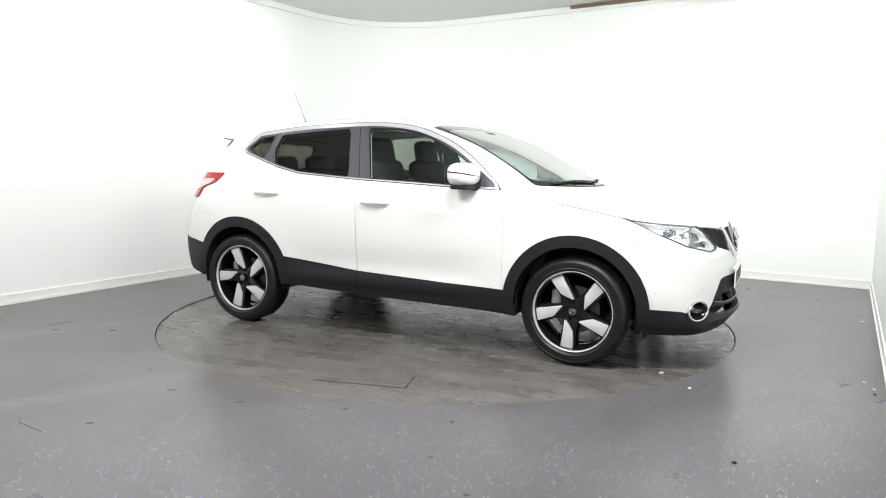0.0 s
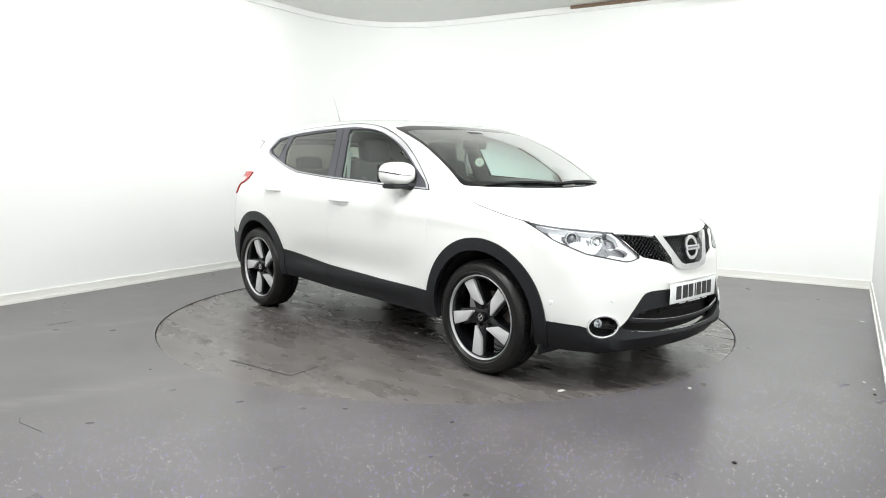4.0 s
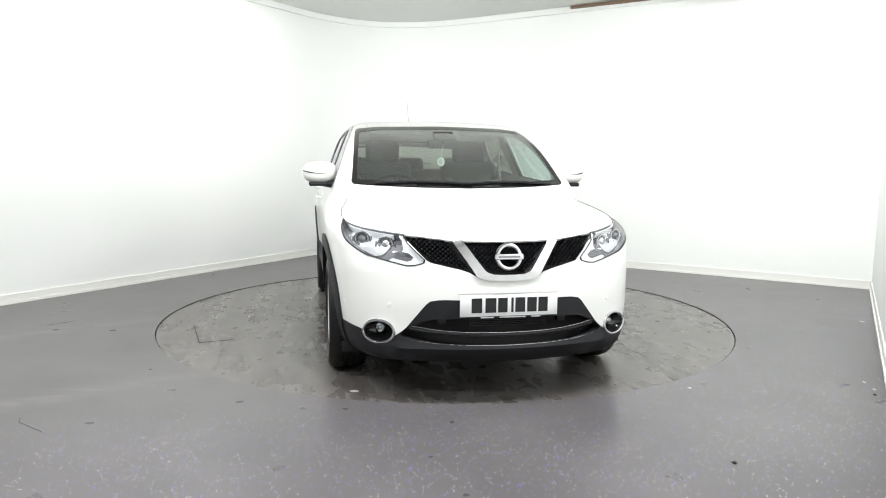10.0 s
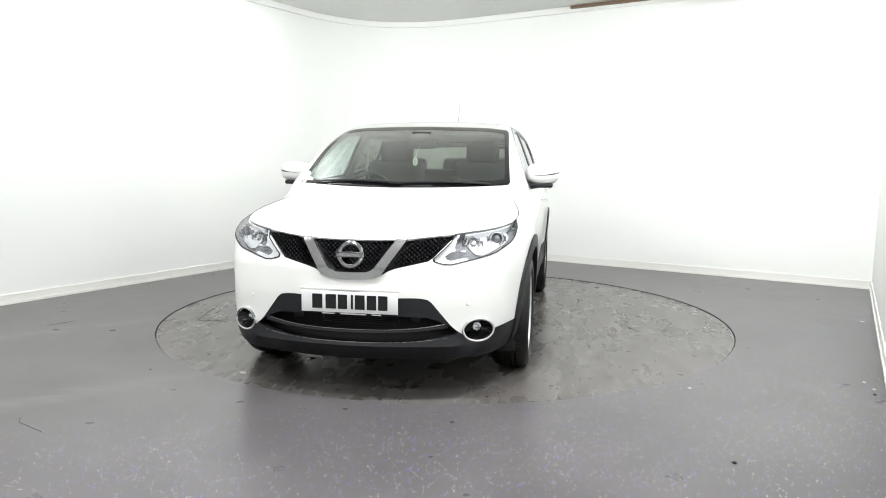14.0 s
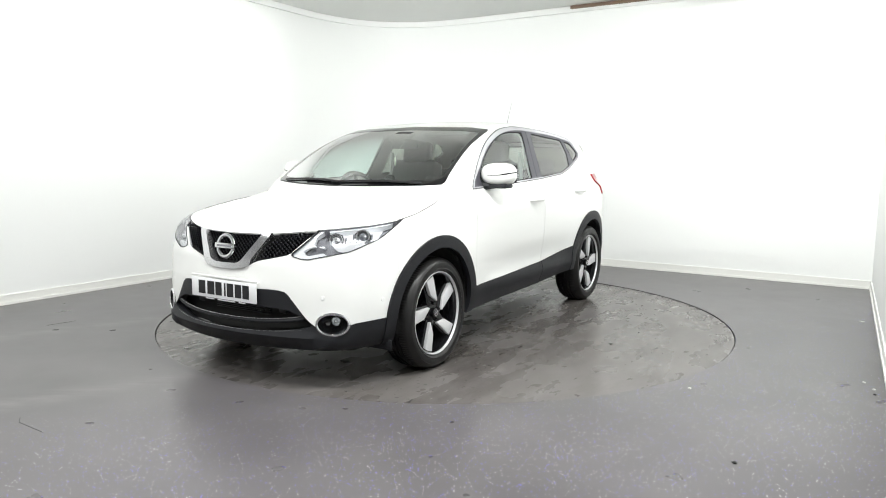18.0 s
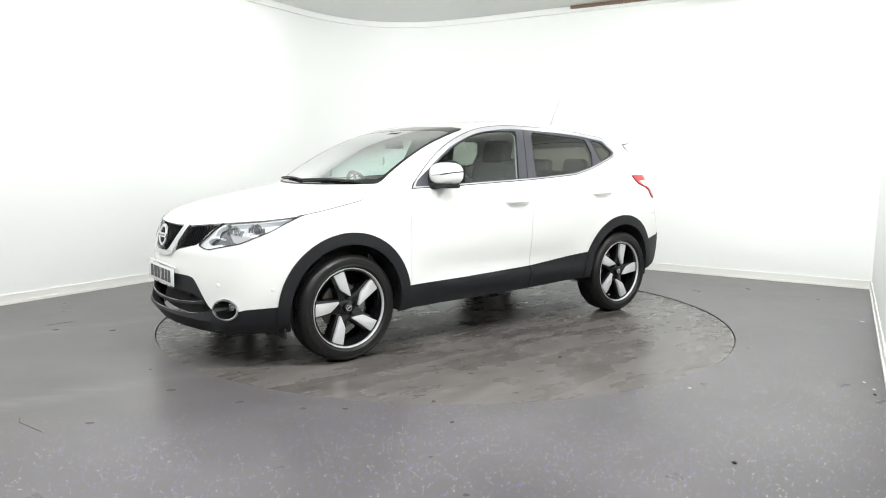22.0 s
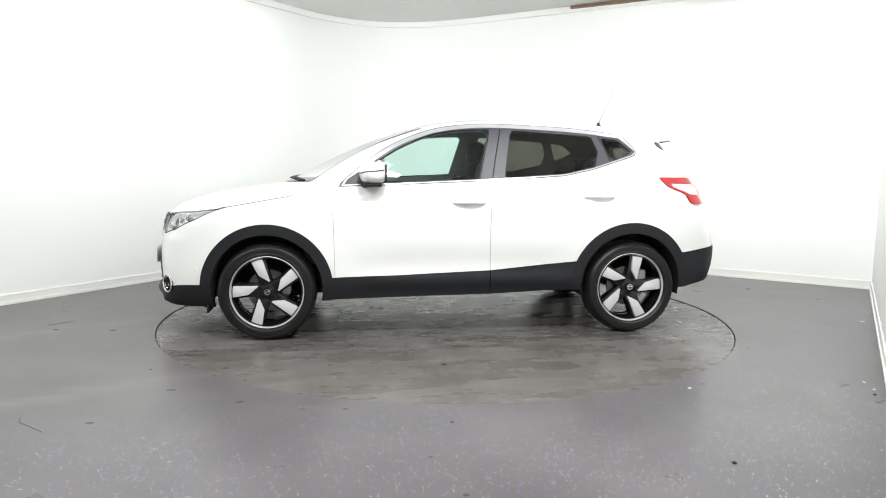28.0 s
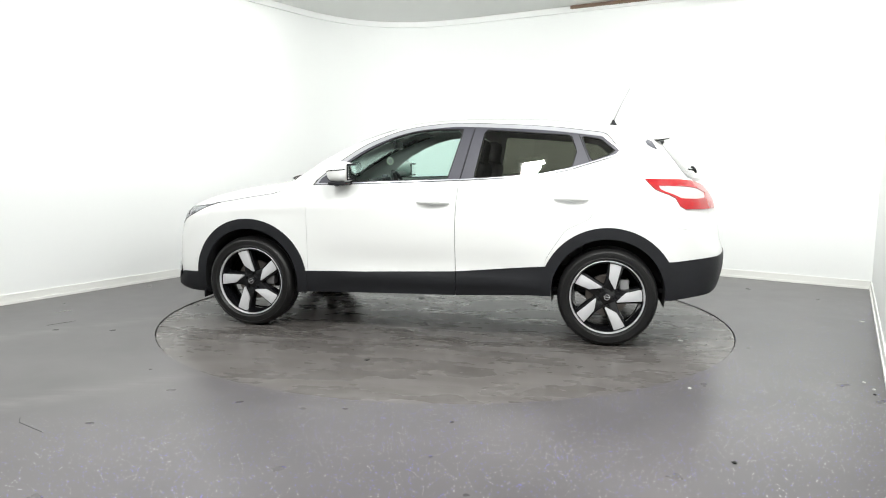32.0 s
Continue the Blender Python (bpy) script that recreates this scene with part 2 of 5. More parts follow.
def part(name, bm, mat, parent, label="", smooth=35):
    """Links a bmesh as one mesh object under a thing or a part."""
    me = bpy.data.meshes.new(name)
    bm.to_mesh(me)
    bm.free()
    me.materials.append(mat)
    if smooth:
        me.polygons.foreach_set("use_smooth", [True] * len(me.polygons))
        me.set_sharp_from_angle(angle=radians(smooth))
    ob = new(name, me)
    if parent is not None:
        ob.parent = parent
    if label:
        tagged(ob, label)
    return ob


def box(size, at=(0, 0, 0), bevel=0.0, seg=2, turn=None):
    bm = bmesh.new()
    m = Matrix.Translation(at) @ (turn or Matrix()) @ Matrix.Diagonal((*size, 1))
    bmesh.ops.create_cube(bm, size=1, matrix=m)
    if bevel:
        bmesh.ops.bevel(bm, geom=bm.edges[:], offset=bevel, segments=seg, profile=0.5, affect="EDGES")
    return bm


def lathe(profile, n=48, axis="Y", at=(0, 0, 0), close=False):
    """Turns (radius, along) points round an axis."""
    bm = bmesh.new()
    rings = []
    for r, h in profile:
        ring = []
        for i in range(n):
            a = 2 * math.pi * i / n
            c, s = r * math.cos(a), r * math.sin(a)
            p = {"Y": (c, h, s), "Z": (c, s, h), "X": (h, c, s)}[axis]
            ring.append(bm.verts.new((p[0] + at[0], p[1] + at[1], p[2] + at[2])))
        rings.append(ring)
    pairs = list(zip(rings[:-1], rings[1:])) + ([(rings[-1], rings[0])] if close else [])
    for a, b in pairs:
        for i in range(n):
            bm.faces.new((a[i], a[(i + 1) % n], b[(i + 1) % n], b[i]))
    if not close:
        for ring, (r, _) in ((rings[0], profile[0]), (rings[-1], profile[-1])):
            if r > 1e-6:
                bm.faces.new(ring)
    bmesh.ops.remove_doubles(bm, verts=bm.verts[:], dist=1e-5)
    bmesh.ops.recalc_face_normals(bm, faces=bm.faces[:])
    return bm


def tube(path, radius, n=8, closed=False):
    """A round bar along points; radius may be a list."""
    pts = [Vector(p) for p in path]
    bm = bmesh.new()
    rings = []
    up = Vector((0, 0, 1))
    for i, p in enumerate(pts):
        a = pts[i - 1] if i or closed else p
        b = pts[(i + 1) % len(pts)] if i + 1 < len(pts) or closed else p
        d = (b - a).normalized()
        s = d.cross(up)
        s = s.normalized() if s.length > 1e-3 else Vector((1, 0, 0))
        u = s.cross(d)
        r = radius[i] if isinstance(radius, (list, tuple)) else radius
        rings.append([bm.verts.new(p + (s * math.cos(2 * math.pi * k / n) + u * math.sin(2 * math.pi * k / n)) * r) for k in range(n)])
    for a, b in list(zip(rings[:-1], rings[1:])) + ([(rings[-1], rings[0])] if closed else []):
        for k in range(n):
            bm.faces.new((a[k], a[(k + 1) % n], b[(k + 1) % n], b[k]))
    if not closed:
        bm.faces.new(rings[0])
        bm.faces.new(rings[-1])
    bmesh.ops.recalc_face_normals(bm, faces=bm.faces[:])
    return bm


def slab(outline, depth, place, bevel=0.0):
    """A flat outline (u, v) extruded by depth along +w, bevelled on its far face; place maps (u, v, w)."""
    bm = bmesh.new()
    low = [bm.verts.new((u, v, 0)) for u, v in outline]
    face = bm.faces.new(low)
    out = bmesh.ops.extrude_face_region(bm, geom=[face])
    tops = [g for g in out["geom"] if isinstance(g, bmesh.types.BMVert)]
    bmesh.ops.translate(bm, vec=(0, 0, depth), verts=tops)
    if bevel:
        edges = [e for e in bm.edges if all(v in tops for v in e.verts)]
        bmesh.ops.bevel(bm, geom=edges, offset=bevel, segments=2, profile=0.5, affect="EDGES")
    bmesh.ops.recalc_face_normals(bm, faces=bm.faces[:])
    bmesh.ops.transform(bm, matrix=place, verts=bm.verts[:])
    return bm


def round_corners(poly, r, n=4):
    """Rounds the corners of a closed outline."""
    out = []
    pts = [np.array(p, float) for p in poly]
    for a, b, c in zip(pts[-1:] + pts[:-1], pts, pts[1:] + pts[:1]):
        d1, d2 = (a - b), (c - b)
        l1, l2 = np.linalg.norm(d1), np.linalg.norm(d2)
        k = min(r, l1 * 0.45, l2 * 0.45)
        p, q = b + d1 / l1 * k, b + d2 / l2 * k
        for s in np.linspace(0, 1, n):
            out.append(tuple((1 - s) ** 2 * p + 2 * s * (1 - s) * b + s * s * q))
    return out


# ---- the bay: walls, floor, ceiling ----
CORNER_R = 1.6
BACK_LEFT = Vector((-1.05, 4.76, 0))
BACK_RIGHT = Vector((4.33, 1.34, 0))
NEAR_LEFT = BACK_LEFT - ROOM_U * 14.0
NEAR_RIGHT = BACK_RIGHT - Vector((1.82, 3.27, 0)).normalized() * 13.0
DISC_R = 2.242


def strip_wall(name, line, z0, z1, thick, mat, label):
    """A wall along a plan line; thickness lies on the outer (left of travel) side."""
    pts = [Vector((p[0], p[1], 0)) for p in line]
    verts, faces = [], []
    for i, p in enumerate(pts):
        d = (pts[min(i + 1, len(pts) - 1)] - pts[max(i - 1, 0)]).normalized()
        nrm = Vector((-d.y, d.x, 0))
        for q in (p, p + nrm * thick):
            verts += [(q.x, q.y, z0), (q.x, q.y, z1)]
    for i in range(len(pts) - 1):
        a, b = 4 * i, 4 * i + 4
        faces += [(a, b, b + 1, a + 1), (a + 2, a + 3, b + 3, b + 2), (a + 1, b + 1, b + 3, a + 3), (a, a + 2, b + 2, b)]
    e = 4 * (len(pts) - 1)
    faces += [(0, 1, 3, 2), (e, e + 2, e + 3, e + 1)]
    return tagged(mesh_object(name, verts, faces, mat, smooth=30), label, "wall", kind="structure")


def corner_arc(n=24):
    a, b = BACK_LEFT - ROOM_U * CORNER_R, BACK_LEFT + ROOM_V * CORNER_R
    return [(1 - s) ** 2 * a + 2 * s * (1 - s) * BACK_LEFT + s * s * b for s in (k / (n - 1) for k in range(n))]


def build_room():
    arc = corner_arc()
    half = len(arc) // 2
    back = BACK_RIGHT
    strip_wall("wall_left", [NEAR_LEFT] + arc[:half + 1], 0, CEILING, 0.15, M["wall"], "white painted wall curving into the far corner")
    strip_wall("wall_back", arc[half:] + [back], 0, CEILING, 0.15, M["wall"], "plain white painted back wall of the photo bay")
    strip_wall("wall_right", [back, NEAR_RIGHT], 0, CEILING, 0.15, M["wall"], "white painted side wall beside the turntable")
    strip_wall("wall_near", [NEAR_RIGHT, NEAR_LEFT], 0, CEILING, 0.15, M["wall"], "white wall closing the bay behind the camera")

    def inset(line, d):
        out = []
        for i, p in enumerate(line):
            t = (line[min(i + 1, len(line) - 1)] - line[max(i - 1, 0)]).normalized()
            out.append(p - Vector((-t.y, t.x, 0)) * d)
        return out

    for nm, line in (("baseboard_left", [NEAR_LEFT] + arc[:half + 1]), ("baseboard_back", arc[half:] + [back - ROOM_V * 0.012]),
                     ("baseboard_right", [back - Vector((0.005, 0.012, 0)), NEAR_RIGHT])):
        b = strip_wall(nm, inset(line, 0.012), 0.0, 0.085, 0.0115, M["base"], "white skirting strip along the foot of the wall")
        tagged(b, category="skirting")
        c = strip_wall(nm.replace("baseboard", "trim"), inset(line, 0.022), 0.0, 0.022, 0.0095, M["base"], "pale sealant bead at the floor edge")
        tagged(c, category="trim")
    # coving and ceiling
    cove = [NEAR_LEFT] + arc + [back]
    t = strip_wall("trim_coving", inset(cove, 0.035), CEILING - 0.075, CEILING - 0.004, 0.0345, M["wall"], "slim white coving under the ceiling")
    tagged(t, category="coving")
    def cut_line(a, b, y):
        return a + (b - a) * ((y - a.y) / (b.y - a.y))

    # the nearer part is out of view, greyed only to shape bounce and reflections
    split = -0.5
    left, right = cut_line(NEAR_LEFT, BACK_LEFT, split), cut_line(NEAR_RIGHT, BACK_RIGHT, split)
    for nm, poly, mat, label in (("ceiling", [left] + arc + [back, right], "ceil", "flat pale grey-white ceiling"),
                                 ("ceiling_near", [NEAR_LEFT, left, right, NEAR_RIGHT], "unseen_ceil", "light grey ceiling over the drive-in side")):
        n = len(poly)
        verts = [(p.x, p.y, CEILING) for p in poly] + [(p.x, p.y, CEILING + 0.12) for p in poly]
        faces = [tuple(range(n)), tuple(range(2 * n - 1, n - 1, -1))] + [(i, (i + 1) % n, n + (i + 1) % n, n + i) for i in range(n)]
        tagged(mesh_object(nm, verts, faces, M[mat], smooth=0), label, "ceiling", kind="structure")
    # brown batten where the back wall meets the ceiling
    s0 = BACK_LEFT + ROOM_V * 3.04
    line = [s0 + ROOM_V * k * 0.5 for k in range(6)]
    w = strip_wall("trim_batten", inset(line, 0.075), CEILING - 0.040, CEILING - 0.006, 0.04, M["wood"], "brown wooden batten at the top of the wall")
    tagged(w, category="batten")


def build_floor():
    n = 128
    ring = [(DISC_R * math.cos(2 * math.pi * i / n), DISC_R * math.sin(2 * math.pi * i / n)) for i in range(n)]
    verts, faces = [], []
    for x, y in ring:
        k = 13.0 / max(abs(x), abs(y)) if max(abs(x), abs(y)) else 1
        verts += [(x, y, 0), (x * k, y * k, 0), (x, y, -0.06)]
    for i in range(n):
        a, b = 3 * i, 3 * ((i + 1) % n)
        faces += [(a, a + 1, b + 1, b), (a, b, b + 2, a + 2)]
    tagged(mesh_object("floor", verts, faces, M["floor"], smooth=0), "grey flecked vinyl floor with faint scuffs", "floor", kind="structure")
    pit = lathe([(0.0, -0.06), (DISC_R + 0.05, -0.06), (DISC_R + 0.05, -0.08), (0.0, -0.08)], 96, "Z")
    tagged(part("floor_pit", pit, M["dark"], None), "dark pit under the turntable", "floor", kind="structure")


def build_turntable():
    base = new("turntable")
    tagged(base, "round flush turntable covered in worn brown-grey vinyl", "turntable")
    r = DISC_R - 0.006
    part("disc", lathe([(0.0, 0.0), (0.8, 0.0), (1.6, 0.0), (r - 0.003, 0.0), (r, -0.003), (r, -0.05), (0, -0.05)], 160, "Z"), M["disc"], base)
    part("edge_band", lathe([(r + 0.0005, -0.004), (r + 0.003, -0.004), (r + 0.003, -0.05), (r + 0.0005, -0.05)], 160, "Z", close=True), M["dark"], base, "dark rubber edge band")
    def mark(name, pts, width, mat, label):
        bm = bmesh.new()
        for a, b in zip(pts[:-1], pts[1:]):
            a, b = Vector((*a, 0.0015)), Vector((*b, 0.0015))
            side = Vector((-(b - a).y, (b - a).x, 0)).normalized() * width / 2
            vs = [bm.verts.new(p) for p in (a - side, b - side, b + side, a + side)]
            f = bm.faces.new(vs)
            bmesh.ops.extrude_face_region(bm, geom=[f])
            bmesh.ops.translate(bm, vec=(0, 0, -0.002), verts=vs)
        bmesh.ops.recalc_face_normals(bm, faces=bm.faces[:])
        part(name, bm, mat, base, label, 0)

    mark("hatch_edge", [(0.115, -1.978), (0.665, -1.866), (0.605, -1.640)], 0.009, M["dark"], "dark edge of a hatch in the disc")
    mark("hatch_edge", [(1.935, 0.965), (2.01, 0.985)], 0.008, M["dark"], "short dark cut in the disc")
    rnd = random.Random(5)
    # small bits on the disc, pale and dark
    for x, y, r, mat, label in ((0.60, -0.33, 0.035, "paper", "pale scrap of paper"), (0.52, -0.27, 0.02, "paper", "pale scrap of paper"), (1.895, -0.883, 0.03, "paper", "pale scrap of paper"),
                                (1.554, 0.198, 0.035, "dark", "wet black leaf"), (0.205, 1.478, 0.022, "dark", "small black crumb"), (1.50, -0.60, 0.03, "dark", "small black crumb"),
                                (0.35, -0.62, 0.028, "paper", "pale scrap of paper"), (0.45, -0.55, 0.018, "paper", "pale scrap of paper"), (-1.82, 0.48, 0.03, "paper", "pale scrap of paper"),
                                (-0.70, -0.54, 0.03, "paper", "pale scrap of paper"), (-0.95, -0.60, 0.035, "paper", "pale scrap of paper"), (1.62, 0.10, 0.02, "dark", "small black crumb")):
        n = 9
        rim = [(r * rnd.uniform(0.5, 1.2) * math.cos(2 * math.pi * k / n), 0.6 * r * rnd.uniform(0.5, 1.2) * math.sin(2 * math.pi * k / n)) for k in range(n)]
        part("litter", slab(rim, 0.004, pose(x, y, 0.0, 0, 0, rnd.uniform(0, 360)), 0.001), M[mat], base, label, 0)
    return base


def build_floor_marks():
    """Faint hatch lines and crumbs on the still floor."""
    for pts in ([(-2.06, -2.50), (-2.03, -2.56), (-1.85, -2.68)], [(-3.0, -0.58), (-2.86, -0.42)]):
        bm = tube([(x, y, 0.0) for x, y in pts], 0.0018, 6)
        tagged(part("floor_hatch", bm, M["line"], None), "thin dark hatch edge let into the floor", "hatch", kind="structure")
    rnd = random.Random(8)
    for x, y, r in ((1.38, -1.94, 0.012), (1.23, -2.94, 0.014), (3.36, -0.18, 0.02), (2.42, -1.93, 0.012), (2.44, -1.80, 0.012), (2.37, -2.02, 0.01)):
        n = 8
        rim = [(r * rnd.uniform(0.6, 1.1) * math.cos(2 * math.pi * k / n), r * rnd.uniform(0.6, 1.1) * math.sin(2 * math.pi * k / n)) for k in range(n)]
        dark = r in (0.014, 0.01)
        ob = part("crumb", slab(rim, 0.005, pose(x, y, 0.0), 0.001), M["dark" if dark else "paper"], None, "", 0)
        tagged(ob, "small dark crumb lying on the vinyl floor" if dark else "small pale crumb lying on the vinyl floor", "crumb", "floor crumbs")


def build_ceiling_lights():
    first = None
    # tilted copies are the added wall washers
    for x, y, _, tilt, turn in LIGHT_SPOTS:
        m = panel_pose(x, y, tilt, turn)
        if first is None:
            first = new("ceiling_light")
            tagged(first, "flat white rectangular light panel under the ceiling", "ceiling light", "ceiling lights")
            for sx, sy, px, py in ((0.32, 0.015, 0, 0.0325), (0.32, 0.015, 0, -0.0325), (0.02, 0.05, 0.15, 0), (0.02, 0.05, -0.15, 0)):
                part("frame", box((sx, sy, 0.05), (px, py, -0.0255), 0.004), M["base"], first)
            part("back_plate", box((0.30, 0.06, 0.012), (0, 0, -0.008)), M["base"], first)
            part("diffuser", box((0.278, 0.048, 0.012), (0, 0, -0.03)), M["panel"], first, "glowing white diffuser")
            first.matrix_world = m
        else:
            copy_thing(first, m)


build_room()
build_floor()
TURNTABLE = build_turntable()
build_ceiling_lights()
build_floor_marks()


# ---- shape of the car body: x forward, y to its left, z up, origin on the floor midway between the axles ----
def smooth_line(pts, n=8):
    """Catmull-Rom through the points."""
    p = np.array(pts, float)
    q = np.vstack([2 * p[0] - p[1], p, 2 * p[-1] - p[-2]])
    s = np.linspace(0, 1, n, endpoint=False)[:, None]
    out = [0.5 * (2 * b + (c - a) * s + (2 * a - 5 * b + 4 * c - d) * s ** 2 + (3 * b - a - 3 * c + d) * s ** 3)
           for a, b, c, d in zip(q[:-3], q[1:-2], q[2:-1], q[3:])]
    return np.vstack(out + [p[-1:]])


def outline_distance(px, py, poly):
    """Signed distance (negative inside) from points to a closed outline."""
    poly = np.asarray(poly, float)
    best = np.full(px.shape, 1e9)
    inside = np.zeros(px.shape, bool)
    for (ax, ay), (bx, by) in zip(poly, np.roll(poly, -1, axis=0)):
        ex, ey = bx - ax, by - ay
        wx, wy = px - ax, py - ay
        t = np.clip((wx * ex + wy * ey) / (ex * ex + ey * ey + 1e-12), 0, 1)
        best = np.minimum(best, (wx - ex * t) ** 2 + (wy - ey * t) ** 2)
        if ey != 0:
            cross = ((ay <= py) != (by <= py)) & (px < ax + (py - ay) * ex / ey)
            inside ^= cross
    return np.where(inside, -1, 1) * np.sqrt(best)


PROFILE_TOP = [(2.13, 0.85), (2.08, 0.895), (1.98, 0.945), (1.80, 0.995), (1.60, 1.035), (1.40, 1.067), (1.27, 1.09),
               (1.16, 1.135), (0.995, 1.222), (0.80, 1.318), (0.60, 1.405), (0.40, 1.475), (0.22, 1.527), (0.0, 1.568),
               (-0.4, 1.592), (-0.9, 1.585), (-1.3, 1.553), (-1.55, 1.52), (-1.66, 1.485), (-1.76, 1.405), (-1.90, 1.265),
               (-2.03, 1.12), (-2.11, 0.99), (-2.135, 0.85)]
PROFILE_LOW = [(-2.15, 0.72), (-2.175, 0.62), (-2.165, 0.48), (-2.11, 0.34), (-1.95, 0.27), (-1.0, 0.20), (1.0, 0.20),
               (2.0, 0.20), (2.13, 0.218), (2.205, 0.243), (2.225, 0.282), (2.207, 0.34), (2.20, 0.42), (2.195, 0.55), (2.18, 0.70)]
PROFILE = np.vstack([smooth_line(PROFILE_TOP, 4), smooth_line(PROFILE_LOW, 4)])
SECTION = np.array([(0.10, 0.74), (0.20, 0.80), (0.28, 0.845), (0.36, 0.868), (0.46, 0.880), (0.60, 0.886), (0.74, 0.893), (0.86, 0.895),
                    (0.94, 0.888), (1.00, 0.872), (1.06, 0.845), (1.14, 0.812), (1.22, 0.779), (1.32, 0.740), (1.42, 0.700), (1.50, 0.664),
                    (1.56, 0.62), (1.66, 0.51)])
SECTION_FINE = smooth_line(SECTION, 6)
TAPER = smooth_line([(-2.4, 0.34), (-2.2, 0.22), (-2.0, 0.125), (-1.8, 0.058), (-1.55, 0.018), (-1.3, 0.003), (-0.8, 0.0), (0.0, 0.0), (0.8, 0.0),
                     (1.3, 0.003), (1.63, 0.030), (1.85, 0.080), (2.05, 0.155), (2.3, 0.30)], 6)
TOP_LINE = smooth_line(PROFILE_TOP, 6)[::-1]


def half_width(x, z):
    y = np.interp(z, SECTION_FINE[:, 0], SECTION_FINE[:, 1]) - np.interp(x, TAPER[:, 0], TAPER[:, 1])
    low = np.exp(-((z - 0.52) / 0.10) ** 2)
    doors = 1 / (1 + np.exp((np.abs(x + 0.1) - 0.75) / 0.08))
    y = y - 0.016 * low * doors                                     # scoop above the sills
    y = y + 0.012 * np.exp(-((z - 0.415) / 0.030) ** 2) * doors - 0.010 * np.exp(-((z - 0.33) / 0.035) ** 2) * doors     # folded sill
    for ax in (1.323, -1.323):                                      # swollen wheel arches
        r = np.hypot(x - ax, z - 0.345)
        y = y + 0.014 * np.exp(-((r - 0.42) / 0.13) ** 2)
    crease = 0.955 - 0.045 * x
    y = y + 0.008 * np.exp(-((z - crease) / 0.03) ** 2) * (np.abs(x + 0.25) < 1.7)
    return y


def body_field(p):
    """Below zero inside the body."""
    x, y, z = p[:, 0], p[:, 1], p[:, 2]
    ay = np.abs(y)
    front = 0.5 + 0.5 * np.tanh(x / 0.25)
    nose = np.clip(0.37 - 0.62 * (z - 0.95), 0.03, 0.37)
    tail = 0.10 * np.clip((z - 0.70) / 0.2, 0, 1) * np.clip((1.50 - z) / 0.36, 0, 1)     # rounder corner at the lamps
    bow = np.where(x > 0, nose, 0.23 + tail) * ay ** 2 + np.where(z < 1.05, 0.10, 0.03) * ay ** 6
    dome = 0.05 + 0.06 * np.clip((1.12 - z) / 0.12, 0, 1)
    crown = (0.075 + (dome - 0.075) * front) * ay ** 2 * np.clip((z - 0.8) / 0.2, 0, 1)
    xs = x + np.tanh(x / 0.3) * bow
    d1 = outline_distance(xs, z + crown, PROFILE)
    d2 = (ay - half_width(x, z)) * 0.93
    k = 0.07
    h = np.clip(0.5 + 0.5 * (d1 - d2) / k, 0, 1)
    return d2 + (d1 - d2) * h + k * h * (1 - h)


def field_slope(p, e=0.002):
    g = np.empty_like(p)
    for i in range(3):
        s = np.zeros(3)
        s[i] = e
        g[:, i] = body_field(p + s) - body_field(p - s)
    return g / (2 * e)


def onto_body(p, rounds=6):
    for _ in range(rounds):
        g = field_slope(p)
        step = body_field(p)[:, None] * g / np.maximum((g * g).sum(1), 0.2)[:, None]
        p = p - np.clip(step, -0.12, 0.12)
    return p


def body_grid(nx=132, ny=34, nz=40):
    """A box of quads (no bottom) drawn onto the body. Returns points and faces."""
    index, pts, faces = {}, [], []

    def at(i, j, k):
        key = (i, j, k)
        if key not in index:
            a, b, c = 2 * i / nx - 1, 2 * j / ny - 1, k / nz
            x = a * (2.14 if a > 0 else 2.10)
            top = np.interp(x, TOP_LINE[:, 0], TOP_LINE[:, 1])
            z = 0.21 + c * (top - 0.21)
            index[key] = len(pts)
            pts.append((x * (1 - 0.06 * b * b), b * 0.97 * float(half_width(np.array(x), np.array(z))), z))
        return index[key]

    for i in range(nx):
        for k in range(nz):
            faces.append((at(i, 0, k), at(i + 1, 0, k), at(i + 1, 0, k + 1), at(i, 0, k + 1)))
            faces.append((at(i, ny, k), at(i, ny, k + 1), at(i + 1, ny, k + 1), at(i + 1, ny, k)))
        for j in range(ny):
            faces.append((at(i, j, nz), at(i + 1, j, nz), at(i + 1, j + 1, nz), at(i, j + 1, nz)))
    for j in range(ny):
        for k in range(nz):
            faces.append((at(nx, j, k), at(nx, j + 1, k), at(nx, j + 1, k + 1), at(nx, j, k + 1)))
            faces.append((at(0, j, k), at(0, j, k + 1), at(0, j + 1, k + 1), at(0, j + 1, k)))
    p = onto_body(np.array(pts), 8)
    f = np.array(faces)
    edges = np.unique(np.sort(np.vstack([f[:, [0, 1]], f[:, [1, 2]], f[:, [2, 3]], f[:, [3, 0]]]), axis=1), axis=0)
    count = np.bincount(edges.ravel(), minlength=len(p))
    for _ in range(6):
        acc = np.zeros_like(p)
        np.add.at(acc, edges[:, 0], p[edges[:, 1]])
        np.add.at(acc, edges[:, 1], p[edges[:, 0]])
        q = p + 0.4 * (acc / count[:, None] - p)
        low = p[:, 2] < 0.24
        q[low] = p[low]
        p = onto_body(q, 2)
    return p, [tuple(q) for q in faces]

